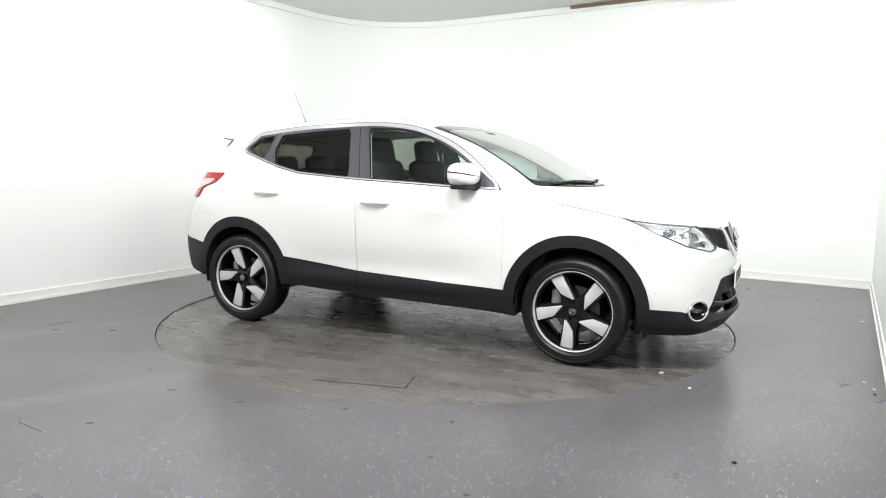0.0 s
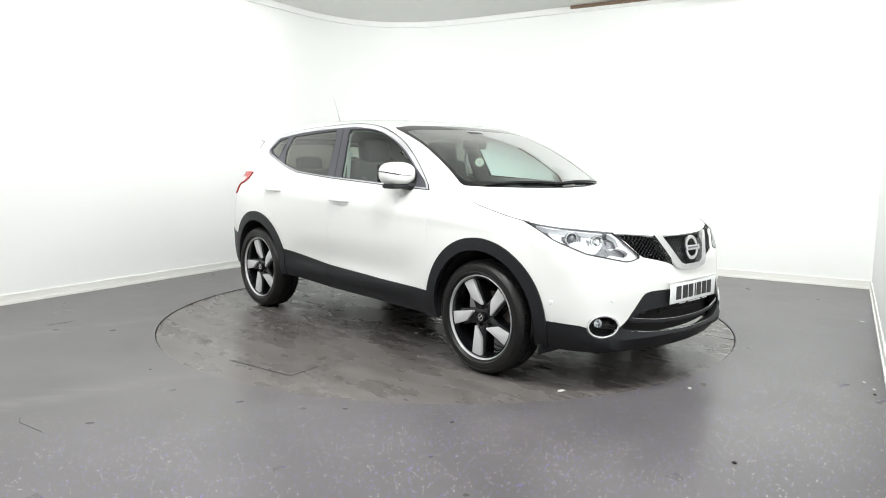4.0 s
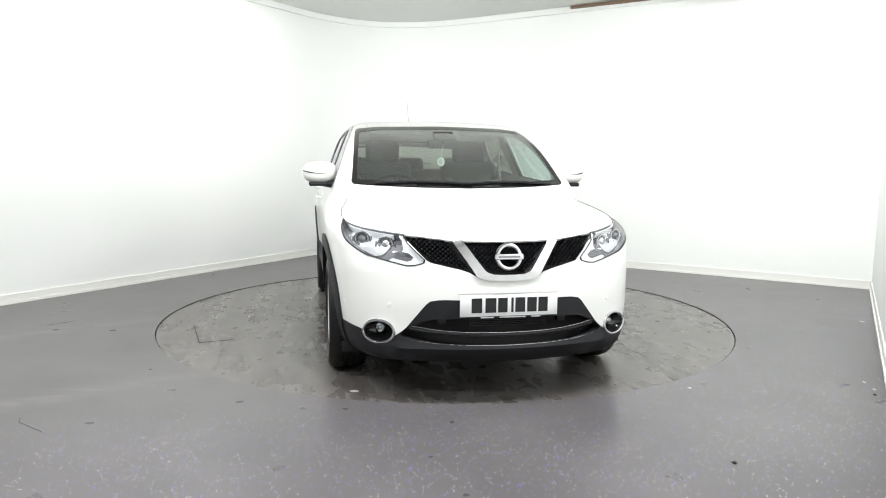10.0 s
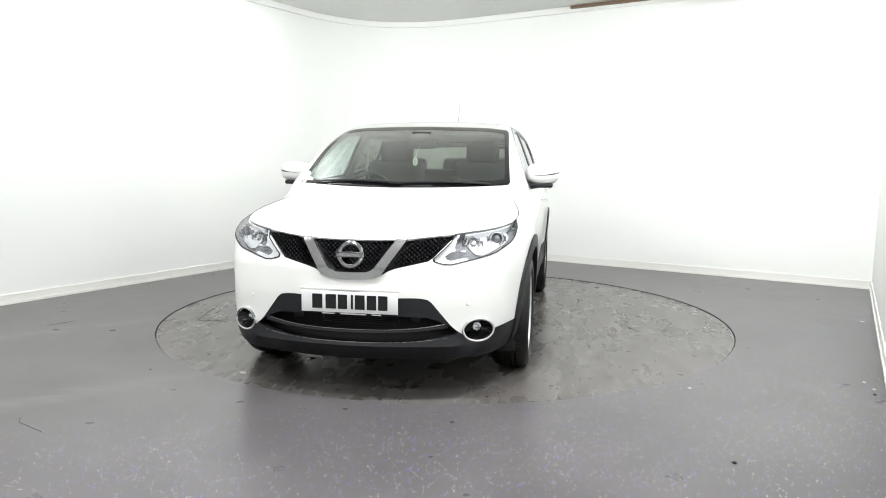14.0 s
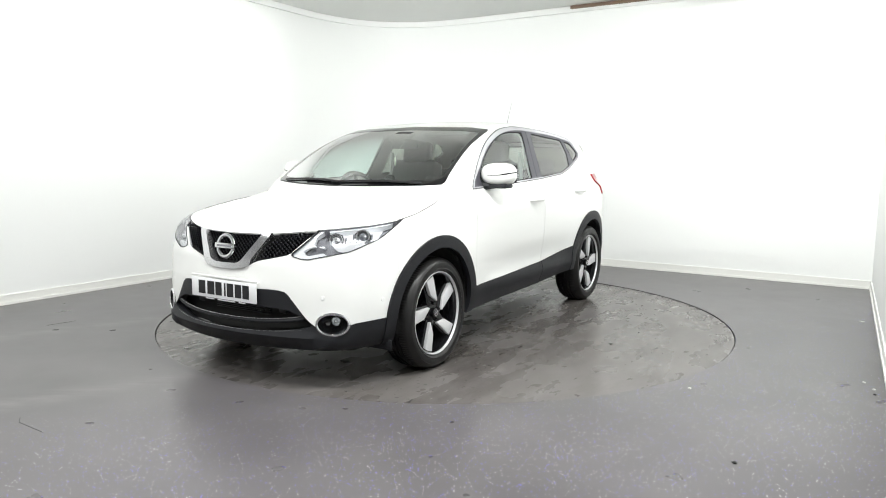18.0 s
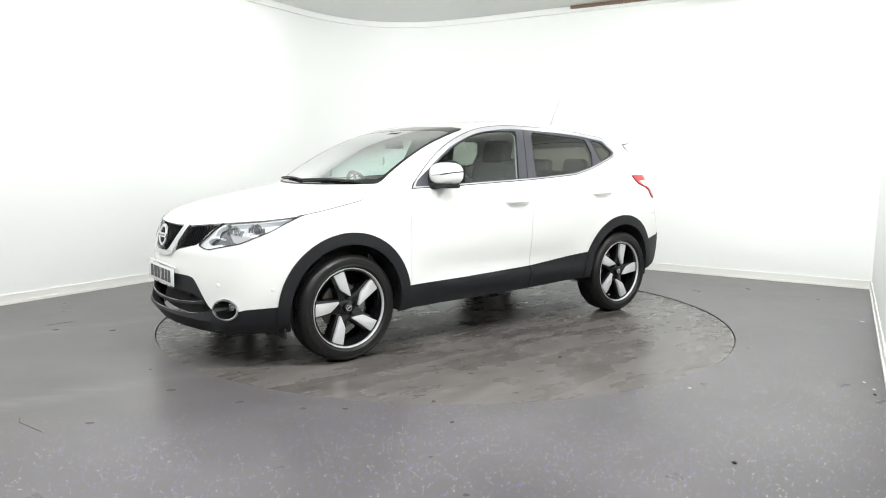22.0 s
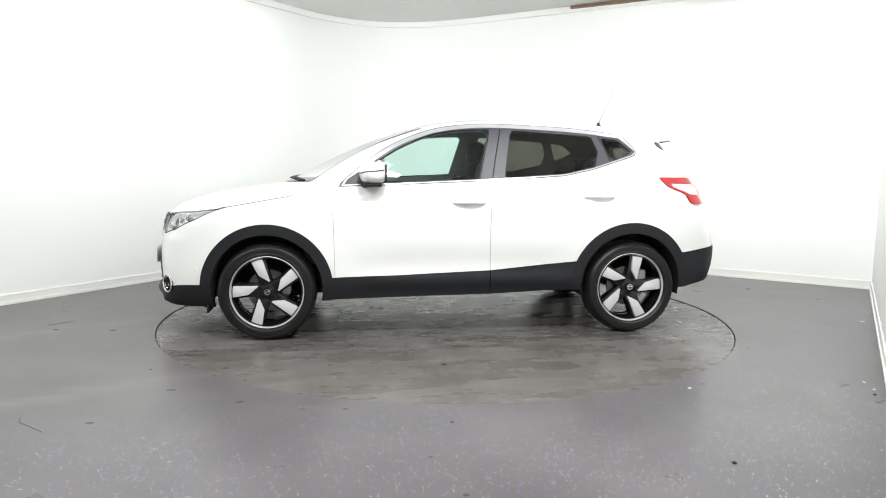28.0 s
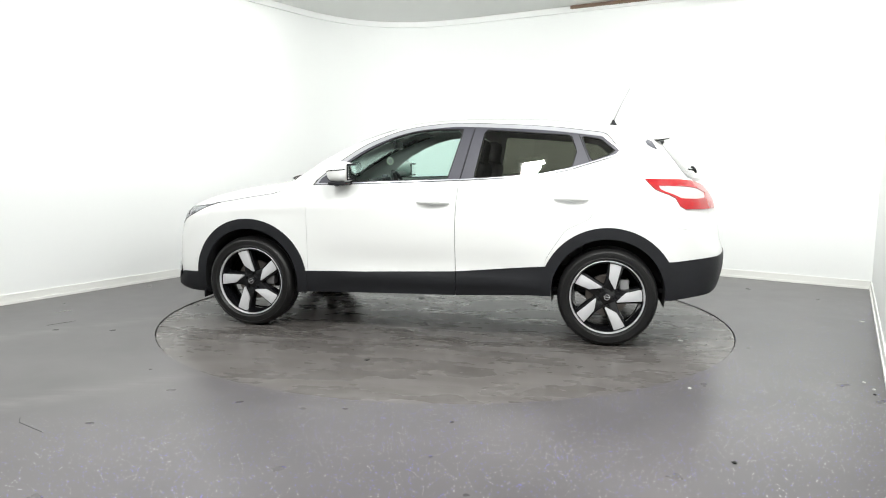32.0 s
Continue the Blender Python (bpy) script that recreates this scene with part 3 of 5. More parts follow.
# ---- cutting the body into panels ----
class Cutter:
    def __init__(self, pts, faces):
        self.v = [tuple(p) for p in pts]
        self.rest = faces
        self.kept = {}

    def split(self, faces, rule):
        """Cuts faces along rule = 0; returns those inside (below zero) and outside."""
        d = rule(np.array(self.v))
        d = np.where(np.abs(d) < 2e-4, 0.0, d)
        inside, outside, made = [], [], {}
        for f in faces:
            s = [d[i] for i in f]
            if min(s) >= 0:
                outside.append(f)
                continue
            if max(s) <= 0:
                inside.append(f)
                continue
            a, b = [], []
            for i, j in zip(f, f[1:] + f[:1]):
                di, dj = d[i], d[j]
                if di <= 0:
                    a.append(i)
                if di >= 0:
                    b.append(i)
                if di * dj < 0:
                    key = (min(i, j), max(i, j))
                    if key not in made:
                        t = di / (di - dj)
                        p, q = self.v[i], self.v[j]
                        made[key] = len(self.v)
                        self.v.append(tuple(p[k] + t * (q[k] - p[k]) for k in range(3)))
                    a.append(made[key])
                    b.append(made[key])
            if len(a) > 2:
                inside.append(tuple(a))
            if len(b) > 2:
                outside.append(tuple(b))
        return inside, outside

    def take(self, name, rule, gap=0.0):
        """Moves the part inside rule from the rest to its own panel, leaving a gap round it."""
        inside, out = self.split(self.rest, rule)
        self.rest = out
        if gap:
            inside, _ = self.split(inside, lambda p: rule(p) + gap)
        if name:
            self.kept.setdefault(name, []).extend(inside)

    def band(self, name, low, high, new_name):
        """Moves a thin band, above low = 0 and below high = 0, to a panel of its own; both cut in turn."""
        inside, out = self.split(self.kept[name], high)
        strip, rest = self.split(inside, lambda p: -low(p))
        self.kept[name] = out + rest
        if new_name:
            self.kept.setdefault(new_name, []).extend(strip)

    def within(self, name, rule, new_name):
        """Moves what lies inside rule from one panel to another."""
        inside, out = self.split(self.kept[name], rule)
        self.kept[name] = out
        self.kept.setdefault(new_name, []).extend(inside)


def side_rule(poly, ymin=0.35):
    return lambda p: np.maximum(outline_distance(p[:, 0], p[:, 2], poly), ymin - np.abs(p[:, 1]))


def face_rule(poly, xmin=None, xmax=None):
    """Outline in (half width, height), mirrored, on the front (xmin) or rear (xmax)."""
    full = list(poly) + [(-y, z) for y, z in poly[::-1] if y > 1e-6] if poly[0][0] < 1e-6 else list(poly)

    def rule(p):
        y = p[:, 1] if poly[0][0] < 1e-6 else np.abs(p[:, 1])
        d = outline_distance(y, p[:, 2], full)
        return np.maximum(d, (xmin - p[:, 0]) if xmin is not None else (p[:, 0] - xmax))
    return rule


def slant_rule(poly, cx, cy, xmin=None, xmax=None):
    """Outline in (cx * x + cy * |y|, z), for lamps that wrap a corner."""
    def rule(p):
        d = outline_distance(cx * p[:, 0] + cy * np.abs(p[:, 1]), p[:, 2], poly)
        return np.maximum(d, (xmin - p[:, 0]) if xmin is not None else (p[:, 0] - xmax))
    return rule


def round_rule(cx, cz, r, ymin=0.45):
    return lambda p: np.maximum(np.hypot(p[:, 0] - cx, p[:, 2] - cz) - r, ymin - np.abs(p[:, 1]))


def ball_rule(c, r):
    return lambda p: np.sqrt((p[:, 0] - c[0]) ** 2 + (np.abs(p[:, 1]) - c[1]) ** 2 + (p[:, 2] - c[2]) ** 2) - r


AXLES = (1.323, -1.323)
AXLE_Z = 0.342
DLO_TOP = [(0.845, 1.076), (0.628, 1.260), (0.420, 1.393), (0.163, 1.490), (-0.095, 1.531), (-0.351, 1.539), (-0.868, 1.517), (-1.262, 1.474)]
DLO = [tuple(p) for p in smooth_line(DLO_TOP, 4)] + [(-1.285, 1.466), (-1.394, 1.345), (-1.390, 1.325), (-1.362, 1.308), (-1.039, 1.206), (-0.818, 1.159), (-0.309, 1.124), (0.425, 1.090)]
FRONT_TOP = [(0.675, 1.150), (0.581, 1.238), (0.417, 1.345), (0.207, 1.440), (-0.005, 1.487), (-0.281, 1.498)]
FRONT_GLASS = [(0.665, 1.105)] + [tuple(p) for p in smooth_line(FRONT_TOP, 4)] + [(-0.186, 1.135), (0.425, 1.106)]
REAR_GLASS = [(-0.430, 1.494), (-1.045, 1.455), (-1.09, 1.34), (-1.06, 1.230), (-0.819, 1.173), (-0.365, 1.140)]
QUARTER_GLASS = [(-1.105, 1.452), (-1.249, 1.428), (-1.362, 1.336), (-1.185, 1.268)]
FRONT_DOOR = [(0.853, 0.38), (0.860, 0.724), (0.866, 0.94), (0.840, 1.09), (0.2, 1.3), (-0.268, 1.3), (-0.266, 1.1), (-0.254, 0.80), (-0.261, 0.38)]
REAR_DOOR = [(-0.261, 0.38), (-0.254, 0.80), (-0.266, 1.1), (-0.268, 1.3), (-1.10, 1.3), (-1.21, 1.22), (-1.225, 0.95), (-1.19, 0.88), (-1.03, 0.80), (-0.90, 0.60), (-0.87, 0.38)]
SILL = [(0.90, 0.442), (0.427, 0.452), (-0.261, 0.480), (-0.92, 0.545), (-0.92, 0.0), (0.90, 0.0)]
HOOD = [(2.135, 0.847), (2.095, 0.854), (1.975, 0.880), (1.80, 0.903), (1.73, 0.912), (1.60, 0.931), (1.50, 0.946), (1.33, 0.974), (1.15, 1.012), (1.06, 1.055), (1.02, 1.105), (1.05, 1.3), (1.6, 1.3), (2.4, 1.1), (2.4, 0.847)]
WINDSCREEN = [(0, 1.100), (0.30, 1.103), (0.56, 1.109), (0.725, 1.116), (0.712, 1.170), (0.692, 1.28), (0.662, 1.42), (0.638, 1.498), (0.47, 1.517), (0, 1.527)]
COWL = [(0, 1.091), (0.30, 1.094), (0.56, 1.101), (0.70, 1.108), (0.73, 1.115), (0.725, 1.13), (0, 1.13)]
TAILGLASS = [(0, 1.135), (0.52, 1.135), (0.64, 1.165), (0.60, 1.36), (0.52, 1.42), (0, 1.44)]
TAILGATE = [(0, 0.66), (0.50, 0.66), (0.60, 0.80), (0.63, 0.95), (0.66, 1.14), (0.64, 1.36), (0.56, 1.47), (0, 1.50)]
FRONT_LOW = [(0, 0.553), (0.35, 0.556), (0.41, 0.545), (0.528, 0.395), (0.59, 0.35), (0.66, 0.345), (0.75, 0.383), (0.98, 0.412), (0.98, 0.0), (0, 0.0)][::-1]
INTAKE = [(0, 0.318), (0.33, 0.330), (0.47, 0.345), (0.565, 0.365), (0.50, 0.415), (0.41, 0.452), (0.0, 0.472)]
GRILLE = [(0, 0.652), (0.09, 0.654), (0.155, 0.668), (0.215, 0.703), (0.406, 0.745), (0.49, 0.833), (0.535, 0.877), (0.28, 0.853), (0, 0.848)]
VEE_IN = [(0, 0.684), (0.080, 0.686), (0.121, 0.701), (0.242, 0.87), (0, 0.87)]
VEE_OUT = [(0, 0.64), (0.16, 0.64), (0.162, 0.672), (0.295, 0.87), (0, 0.87)]
HEADLAMP = [(-0.937, 0.744), (-0.85, 0.719), (-0.60, 0.770), (-0.43, 0.842), (-0.295, 0.938), (-0.414, 0.925), (-0.58, 0.912), (-0.753, 0.895), (-0.79, 0.868), (-0.83, 0.83)]
REAR_LOW = [(-1.5, 0.600), (-1.75, 0.598), (-2.0, 0.63), (-2.4, 0.645), (-2.4, 0.0), (-1.5, 0.0)]
TAILLAMP = [(0.755, 1.152), (0.95, 1.150), (1.15, 1.137), (1.30, 1.10), (1.36, 1.04), (1.36, 0.945), (0.932, 0.955), (0.922, 1.01), (0.90, 1.035), (0.81, 1.08)]
TAIL_PALE = [(0.800, 1.108), (0.90, 1.106), (0.995, 1.102), (1.13, 1.088), (1.24, 1.057), (1.30, 1.022), (1.09, 1.018), (0.945, 1.024), (0.915, 1.040), (0.825, 1.082)]
REAR_BUMPER = [(-1.50, 0.80), (-1.70, 0.84), (-1.95, 0.80), (-2.4, 0.70), (-2.4, 0.0), (-1.5, 0.0)]
FRONT_BUMPER = [(1.585, 0.945), (1.70, 0.80), (1.705, 0.66), (1.66, 0.52), (1.62, 0.0), (2.5, 0.0), (2.5, 0.86), (2.1, 0.86)]
FIN = [(-1.533, 1.402), (-1.575, 1.434), (-1.600, 1.392), (-1.648, 1.322), (-1.600, 1.360)]
FOG = (2.035, 0.655, 0.378)
BELLY = [(2.4, 0.212), (1.75, 0.232), (0.84, 0.285), (-0.27, 0.305), (-0.90, 0.335), (-1.75, 0.335), (-2.1, 0.39), (-2.4, 0.42), (-2.4, 0.0), (2.4, 0.0)]


def side_y(x, z):
    """Half width of the body at (x, z), by halving."""
    x, z = np.asarray(x, float), np.asarray(z, float)
    lo, hi = np.full(x.shape, 0.2), np.full(x.shape, 1.1)
    for _ in range(24):
        mid = (lo + hi) / 2
        inside = body_field(np.stack([x, mid, z], -1)) < 0
        lo, hi = np.where(inside, mid, lo), np.where(inside, hi, mid)
    return lo


HOOD_LINE = []


def hood_rule():
    """Front by its outline from the side, rear by a line along the wing top seen from above."""
    xs = np.linspace(1.06, 1.82, 17)
    ys = side_y(xs, np.interp(xs, [1.06, 1.15, 1.33, 1.50, 1.60, 1.73, 1.80, 1.975], [1.055, 1.012, 0.974, 0.946, 0.931, 0.912, 0.903, 0.880]))
    xs, ys = np.concatenate([[0.9, 0.99], xs]), np.concatenate([[0.735, 0.755], ys])
    keep = (xs < 1.0) | (xs > 1.14)
    fit = np.polyfit(xs[keep] - 1.4, ys[keep], 4)
    xs = np.linspace(0.9, 1.82, 40)
    ys = np.polyval(fit, xs - 1.4)
    HOOD_LINE.extend((float(x), float(y)) for x, y in zip(xs, ys) if 1.08 < x < 1.64)
    front = side_rule(HOOD, -1)

    def rule(p):
        rear = np.maximum(np.abs(p[:, 1]) - np.interp(p[:, 0], xs, ys), np.maximum(0.93 - p[:, 0], 0.8 - p[:, 2]))
        return np.where(p[:, 0] > 1.81, front(p), rear)
    return rule


def fog_rule(p):
    """An upright oval on the bumper's corner, turned outwards."""
    dx, dy, dz = p[:, 0] - FOG[0], np.abs(p[:, 1]) - FOG[1], p[:, 2] - FOG[2]
    along = 0.80 * dy - 0.60 * dx
    away = np.abs(0.60 * dy + 0.80 * dx)
    return np.maximum((np.hypot(along / 0.084, dz / 0.055) - 1) * 0.06, away - 0.12)


def cut_body():
    c = Cutter(*body_grid())
    for ax in AXLES:
        c.take(None, round_rule(ax, AXLE_Z + 0.02, 0.385))
    c.take(None, side_rule(BELLY, -1))
    c.take("windscreen_band", face_rule(WINDSCREEN, xmin=-0.2))
    c.within("windscreen_band", lambda p: face_rule(WINDSCREEN, xmin=-0.2)(p) + 0.028, "windscreen")
    c.take("cowl_panel", face_rule(COWL, xmin=0.6))
    c.take("rear_band", face_rule(TAILGLASS, xmax=-1.3))
    c.within("rear_band", lambda p: face_rule(TAILGLASS, xmax=-1.3)(p) + 0.025, "rear_window")
    c.take("pillar_cover", side_rule(DLO, 0.45))
    for name, poly in (("front_side_window", FRONT_GLASS), ("rear_side_window", REAR_GLASS), ("quarter_window", QUARTER_GLASS)):
        c.within("pillar_cover", side_rule(poly, 0.45), name)
    def strip_rule(p):
        belt = np.interp(p[:, 0], [-1.386, -1.362, -1.039, -0.818, -0.309, 0.425, 0.835], [1.345, 1.308, 1.206, 1.159, 1.124, 1.090, 1.076])
        wide = 0.014 + 0.018 * np.clip((p[:, 2] - belt - 0.05) / 0.08, 0, 1)
        return side_rule(DLO, 0.45)(p) + wide
    inner = c.split(c.kept["pillar_cover"], strip_rule)
    c.kept["pillar_cover"] = inner[0]
    c.kept["chrome_strip"] = inner[1]
    c.within("chrome_strip", lambda p: -side_rule(DLO, 0.45)(p) - 0.006, "window_seal")
    for name, rule in (("middle_seam", lambda p: p[:, 0] + 0.355 - 0.22 * (1.5 - p[:, 2])), ("rear_seam", lambda p: p[:, 0] + 1.097 + 0.43 * (1.455 - p[:, 2]))):
        c.band("pillar_cover", lambda p: rule(p) + 0.0035, lambda p: rule(p) - 0.0035, name)
    for name, poly in (("front_side_window", FRONT_GLASS), ("rear_side_window", REAR_GLASS), ("quarter_window", QUARTER_GLASS)):
        c.within(name, lambda p: -side_rule(poly, 0.45)(p) - 0.007, name + "_rubber")
    c.take("bonnet", hood_rule(), 0.0025)
    c.take("headlamp", slant_rule(HEADLAMP, -0.6, 0.8, xmin=1.4))
    c.take("grille", face_rule(GRILLE, xmin=1.8))
    c.within("grille", face_rule(VEE_OUT, xmin=1.8), "grille_centre")
    inner = c.split(c.kept["grille_centre"], face_rule(VEE_IN, xmin=1.8))
    c.kept["grille_centre"], c.kept["grille_vee"] = inner
    c.take("tail_lamp", slant_rule(TAILLAMP, -0.8, -0.6, xmax=-1.4))
    c.within("tail_lamp", slant_rule(TAIL_PALE, -0.8, -0.6, xmax=-1.4), "tail_lamp_pale")
    c.take(None, fog_rule)
    for ax, name in zip(AXLES, ("front_arch_trim", "rear_arch_trim")):
        c.take(name, round_rule(ax, AXLE_Z + 0.02, 0.458 if ax > 0 else 0.462))
    c.take("sill_cover", side_rule(SILL, 0.3), 0.0015)
    c.band("sill_cover", lambda p: p[:, 0] + 0.264, lambda p: p[:, 0] + 0.258, None)
    c.take("lower_front_bumper", face_rule(FRONT_LOW[::-1], xmin=1.45))
    c.within("lower_front_bumper", face_rule(INTAKE, xmin=1.8), "intake")
    c.kept.pop("intake")
    c.take("lower_rear_bumper", side_rule(REAR_LOW, -1))
    c.take("front_bumper", side_rule(FRONT_BUMPER, -1), 0.0006)
    c.take("spoiler_fin", side_rule(FIN, 0.45))
    c.take("front_door", side_rule(FRONT_DOOR), 0.0022)
    c.take("rear_door", side_rule(REAR_DOOR), 0.0016)
    c.take("rear_bumper", side_rule(REAR_BUMPER, -1), 0.0006)
    c.take("tailgate", face_rule(TAILGATE, xmax=-1.5), 0.004)
    c.take("roof", lambda p: np.maximum(np.abs(p[:, 1]) - 0.545, np.maximum(1.40 - p[:, 2], np.abs(p[:, 0] + 0.8) - 1.2)), 0.003)
    front, back = c.split(c.rest, lambda p: 0.3 - p[:, 0])
    c.kept["front_wing"] = front
    c.kept["rear_quarter_panel"] = back
    open_parts = ("windscreen", "windscreen_band", "rear_window", "rear_band", "front_side_window", "rear_side_window", "quarter_window",
                  "headlamp", "grille", "grille_centre", "grille_vee", "tail_lamp", "tail_lamp_pale")
    liner = [f for k, fs in c.kept.items() if k not in open_parts for f in fs]
    pts = np.array(c.v)
    pts = onto_body(pts, 1)
    nrm = field_slope(pts)
    nrm /= np.linalg.norm(nrm, axis=1)[:, None]
    return pts, nrm, c.kept, liner


PTS, NRM, PANELS, LINER = cut_body()


def shell(name, faces, mat, parent, label="", lift=0.0, rim=0.012):
    """A panel lifted off the body by lift, its border folded inwards by rim."""
    used = sorted({i for f in faces for i in f})
    index = {v: k for k, v in enumerate(used)}
    p, n = PTS[used], NRM[used]
    verts = list(p + n * lift)
    out = [tuple(index[i] for i in f) for f in faces]
    if rim:
        edges = {}
        for f in out:
            for a, b in zip(f, f[1:] + f[:1]):
                edges[(a, b)] = True
        border = [(a, b) for a, b in edges if (b, a) not in edges]
        low = {}
        for a, b in border:
            for k in (a, b):
                if k not in low:
                    low[k] = len(verts)
                    verts.append(p[k] + n[k] * (lift - rim))
        out += [(b, a, low[a], low[b]) for a, b in border]
    return mesh_object(name, verts, out, mat, parent, label, smooth=40)


def both_sides(name, faces, mat, parent, label="", lift=0.0, rim=0.012):
    made = []
    for s in (1, -1):
        half = [f for f in faces if s * sum(PTS[i][1] for i in f) > 0]
        made.append(shell(name, half, mat, parent, label, lift, rim))
    return made


def build_car():
    car = new("car")
    tagged(car, "white five-door crossover car with black plastic cladding on the turntable", "car")
    P = PANELS
    shell("bonnet", P["bonnet"], M["paint"], car)
    shell("roof", P["roof"], M["paint"], car)
    shell("front_bumper", P["front_bumper"], M["paint"], car)
    shell("rear_bumper", P["rear_bumper"], M["paint"], car)
    shell("tailgate", P["tailgate"], M["paint"], car)
    both_sides("front_wing", P["front_wing"], M["paint"], car)
    both_sides("rear_quarter_panel", P["rear_quarter_panel"], M["paint"], car)
    doors = both_sides("front_door", P["front_door"], M["paint"], car) + both_sides("rear_door", P["rear_door"], M["paint"], car)
    shell("windscreen", P["windscreen"], M["screen"], car, "slightly green clear windscreen", -0.003, 0)
    shell("windscreen_border", P["windscreen_band"], M["frit"], car, "black border of the windscreen", -0.002, 0.012)
    shell("cowl_panel", P["cowl_panel"], M["plastic"], car, "black cowl panel under the windscreen", -0.006, 0.01)
    shell("rear_window", P["rear_window"], M["tint"], car, "dark tinted rear window", -0.003, 0)
    shell("rear_window_border", P["rear_band"], M["frit"], car, "black border of the rear window", -0.002, 0.012)
    both_sides("front_side_window", P["front_side_window"], M["glass"], car, "clear green-tinted front side window", -0.006, 0)
    both_sides("rear_side_window", P["rear_side_window"], M["tint"], car, "dark tinted rear side window", -0.006, 0)
    both_sides("quarter_window", P["quarter_window"], M["tint"], car, "small dark tinted quarter window", -0.006, 0)
    both_sides("pillar_cover", P["pillar_cover"], M["pillar"], car, "dark grey window pillar cover", -0.002, 0.014)
    for key in ("middle_seam", "rear_seam"):
        both_sides("pillar_seam", P[key], M["dark"], car, "black seam in the pillar", -0.008, 0)
    for key in ("front_side_window_rubber", "rear_side_window_rubber", "quarter_window_rubber"):
        both_sides("window_rubber", P[key], M["dark"], car, "black window rubber", -0.004, 0.01)
    both_sides("window_strip", P["chrome_strip"], M["strip"], car, "bright metal strip round the side windows", 0.002, 0.012)
    both_sides("window_seal", P["window_seal"], M["dash"], car, "dark seal above the window strip", -0.001, 0.006)
    both_sides("front_arch_trim", P["front_arch_trim"], M["plastic"], car, "black plastic wheel arch trim", 0.012, 0.03)
    both_sides("rear_arch_trim", P["rear_arch_trim"], M["plastic"], car, "black plastic wheel arch trim", 0.012, 0.03)
    both_sides("sill_cover", P["sill_cover"], M["plastic"], car, "black plastic sill cover", 0.006, 0.03)
    shell("lower_front_bumper", P["lower_front_bumper"], M["plastic"], car, "black plastic lower bumper with wide intake", 0.004, 0.05)
    shell("lower_rear_bumper", P["lower_rear_bumper"], M["plastic"], car, "black plastic lower rear bumper", 0.006, 0.03)
    both_sides("grille_wing", P["grille"], M["dark"], car, "black honeycomb grille", -0.03, 0)
    shell("grille_centre", P["grille_centre"], M["dark"], car, "black honeycomb grille", -0.03, 0)
    shell("grille_vee", P["grille_vee"], M["satin"], car, "silver V-shaped grille surround", 0.012, 0.04)
    both_sides("headlamp", P["headlamp"], M["lens"], car, "clear headlamp with two round projectors", 0.002, 0)
    both_sides("tail_lamp", P["tail_lamp"], M["red"], car, "red wraparound tail lamp", 0.012, 0.03)
    both_sides("tail_lamp_pale", P["tail_lamp_pale"], M["clear_red"], car, "pale inner lens of the tail lamp", 0.008, 0.02)
    both_sides("spoiler_fin", P["spoiler_fin"], M["pillar"], car, "dark grey fin beside the rear window", 0.004, 0.015)
    build_liner(car)
    build_wheels(car)
    return car


def build_liner(car):
    lo = [f for f in LINER if sum(PTS[i][2] for i in f) / len(f) < 1.07]
    hi = [f for f in LINER if sum(PTS[i][2] for i in f) / len(f) >= 1.07]
    cab = [f for f in hi if -1.9 < sum(PTS[i][0] for i in f) / len(f) < 1.15]
    shell("inner_shell", lo, M["dark"], car, "dark inner body shell", -0.03, 0)
    shell("headlining", cab, M["trim_grey"], car, "pale grey headlining and pillar trim", -0.028, 0)
    part("underbody", slab([(1.95, -0.5), (1.95, 0.5), (1.7, 0.7), (-1.6, 0.74), (-1.95, 0.6), (-1.95, -0.6), (-1.6, -0.74), (1.7, -0.7)], 0.03, pose(0, 0, 0.325, 0, 1.2, 0)), M["dark"], car, "dark underbody")
    for ax in AXLES:
        for s in (1, -1):
            verts, faces = [], []
            n = 28
            for i in range(n + 1):
                a = math.radians(-12 + 204 * i / n)
                for r, y in ((0.384, 0.86), (0.384, 0.56), (0.10, 0.555)):
                    verts.append((ax + r * math.cos(a), s * y, AXLE_Z + 0.02 + r * math.sin(a)))
            for i in range(n):
                k = 3 * i
                faces += [(k, k + 3, k + 4, k + 1), (k + 1, k + 4, k + 5, k + 2)]
            mesh_object("wheel_arch_liner", verts, faces, M["dark"], car, "dark wheel arch liner")


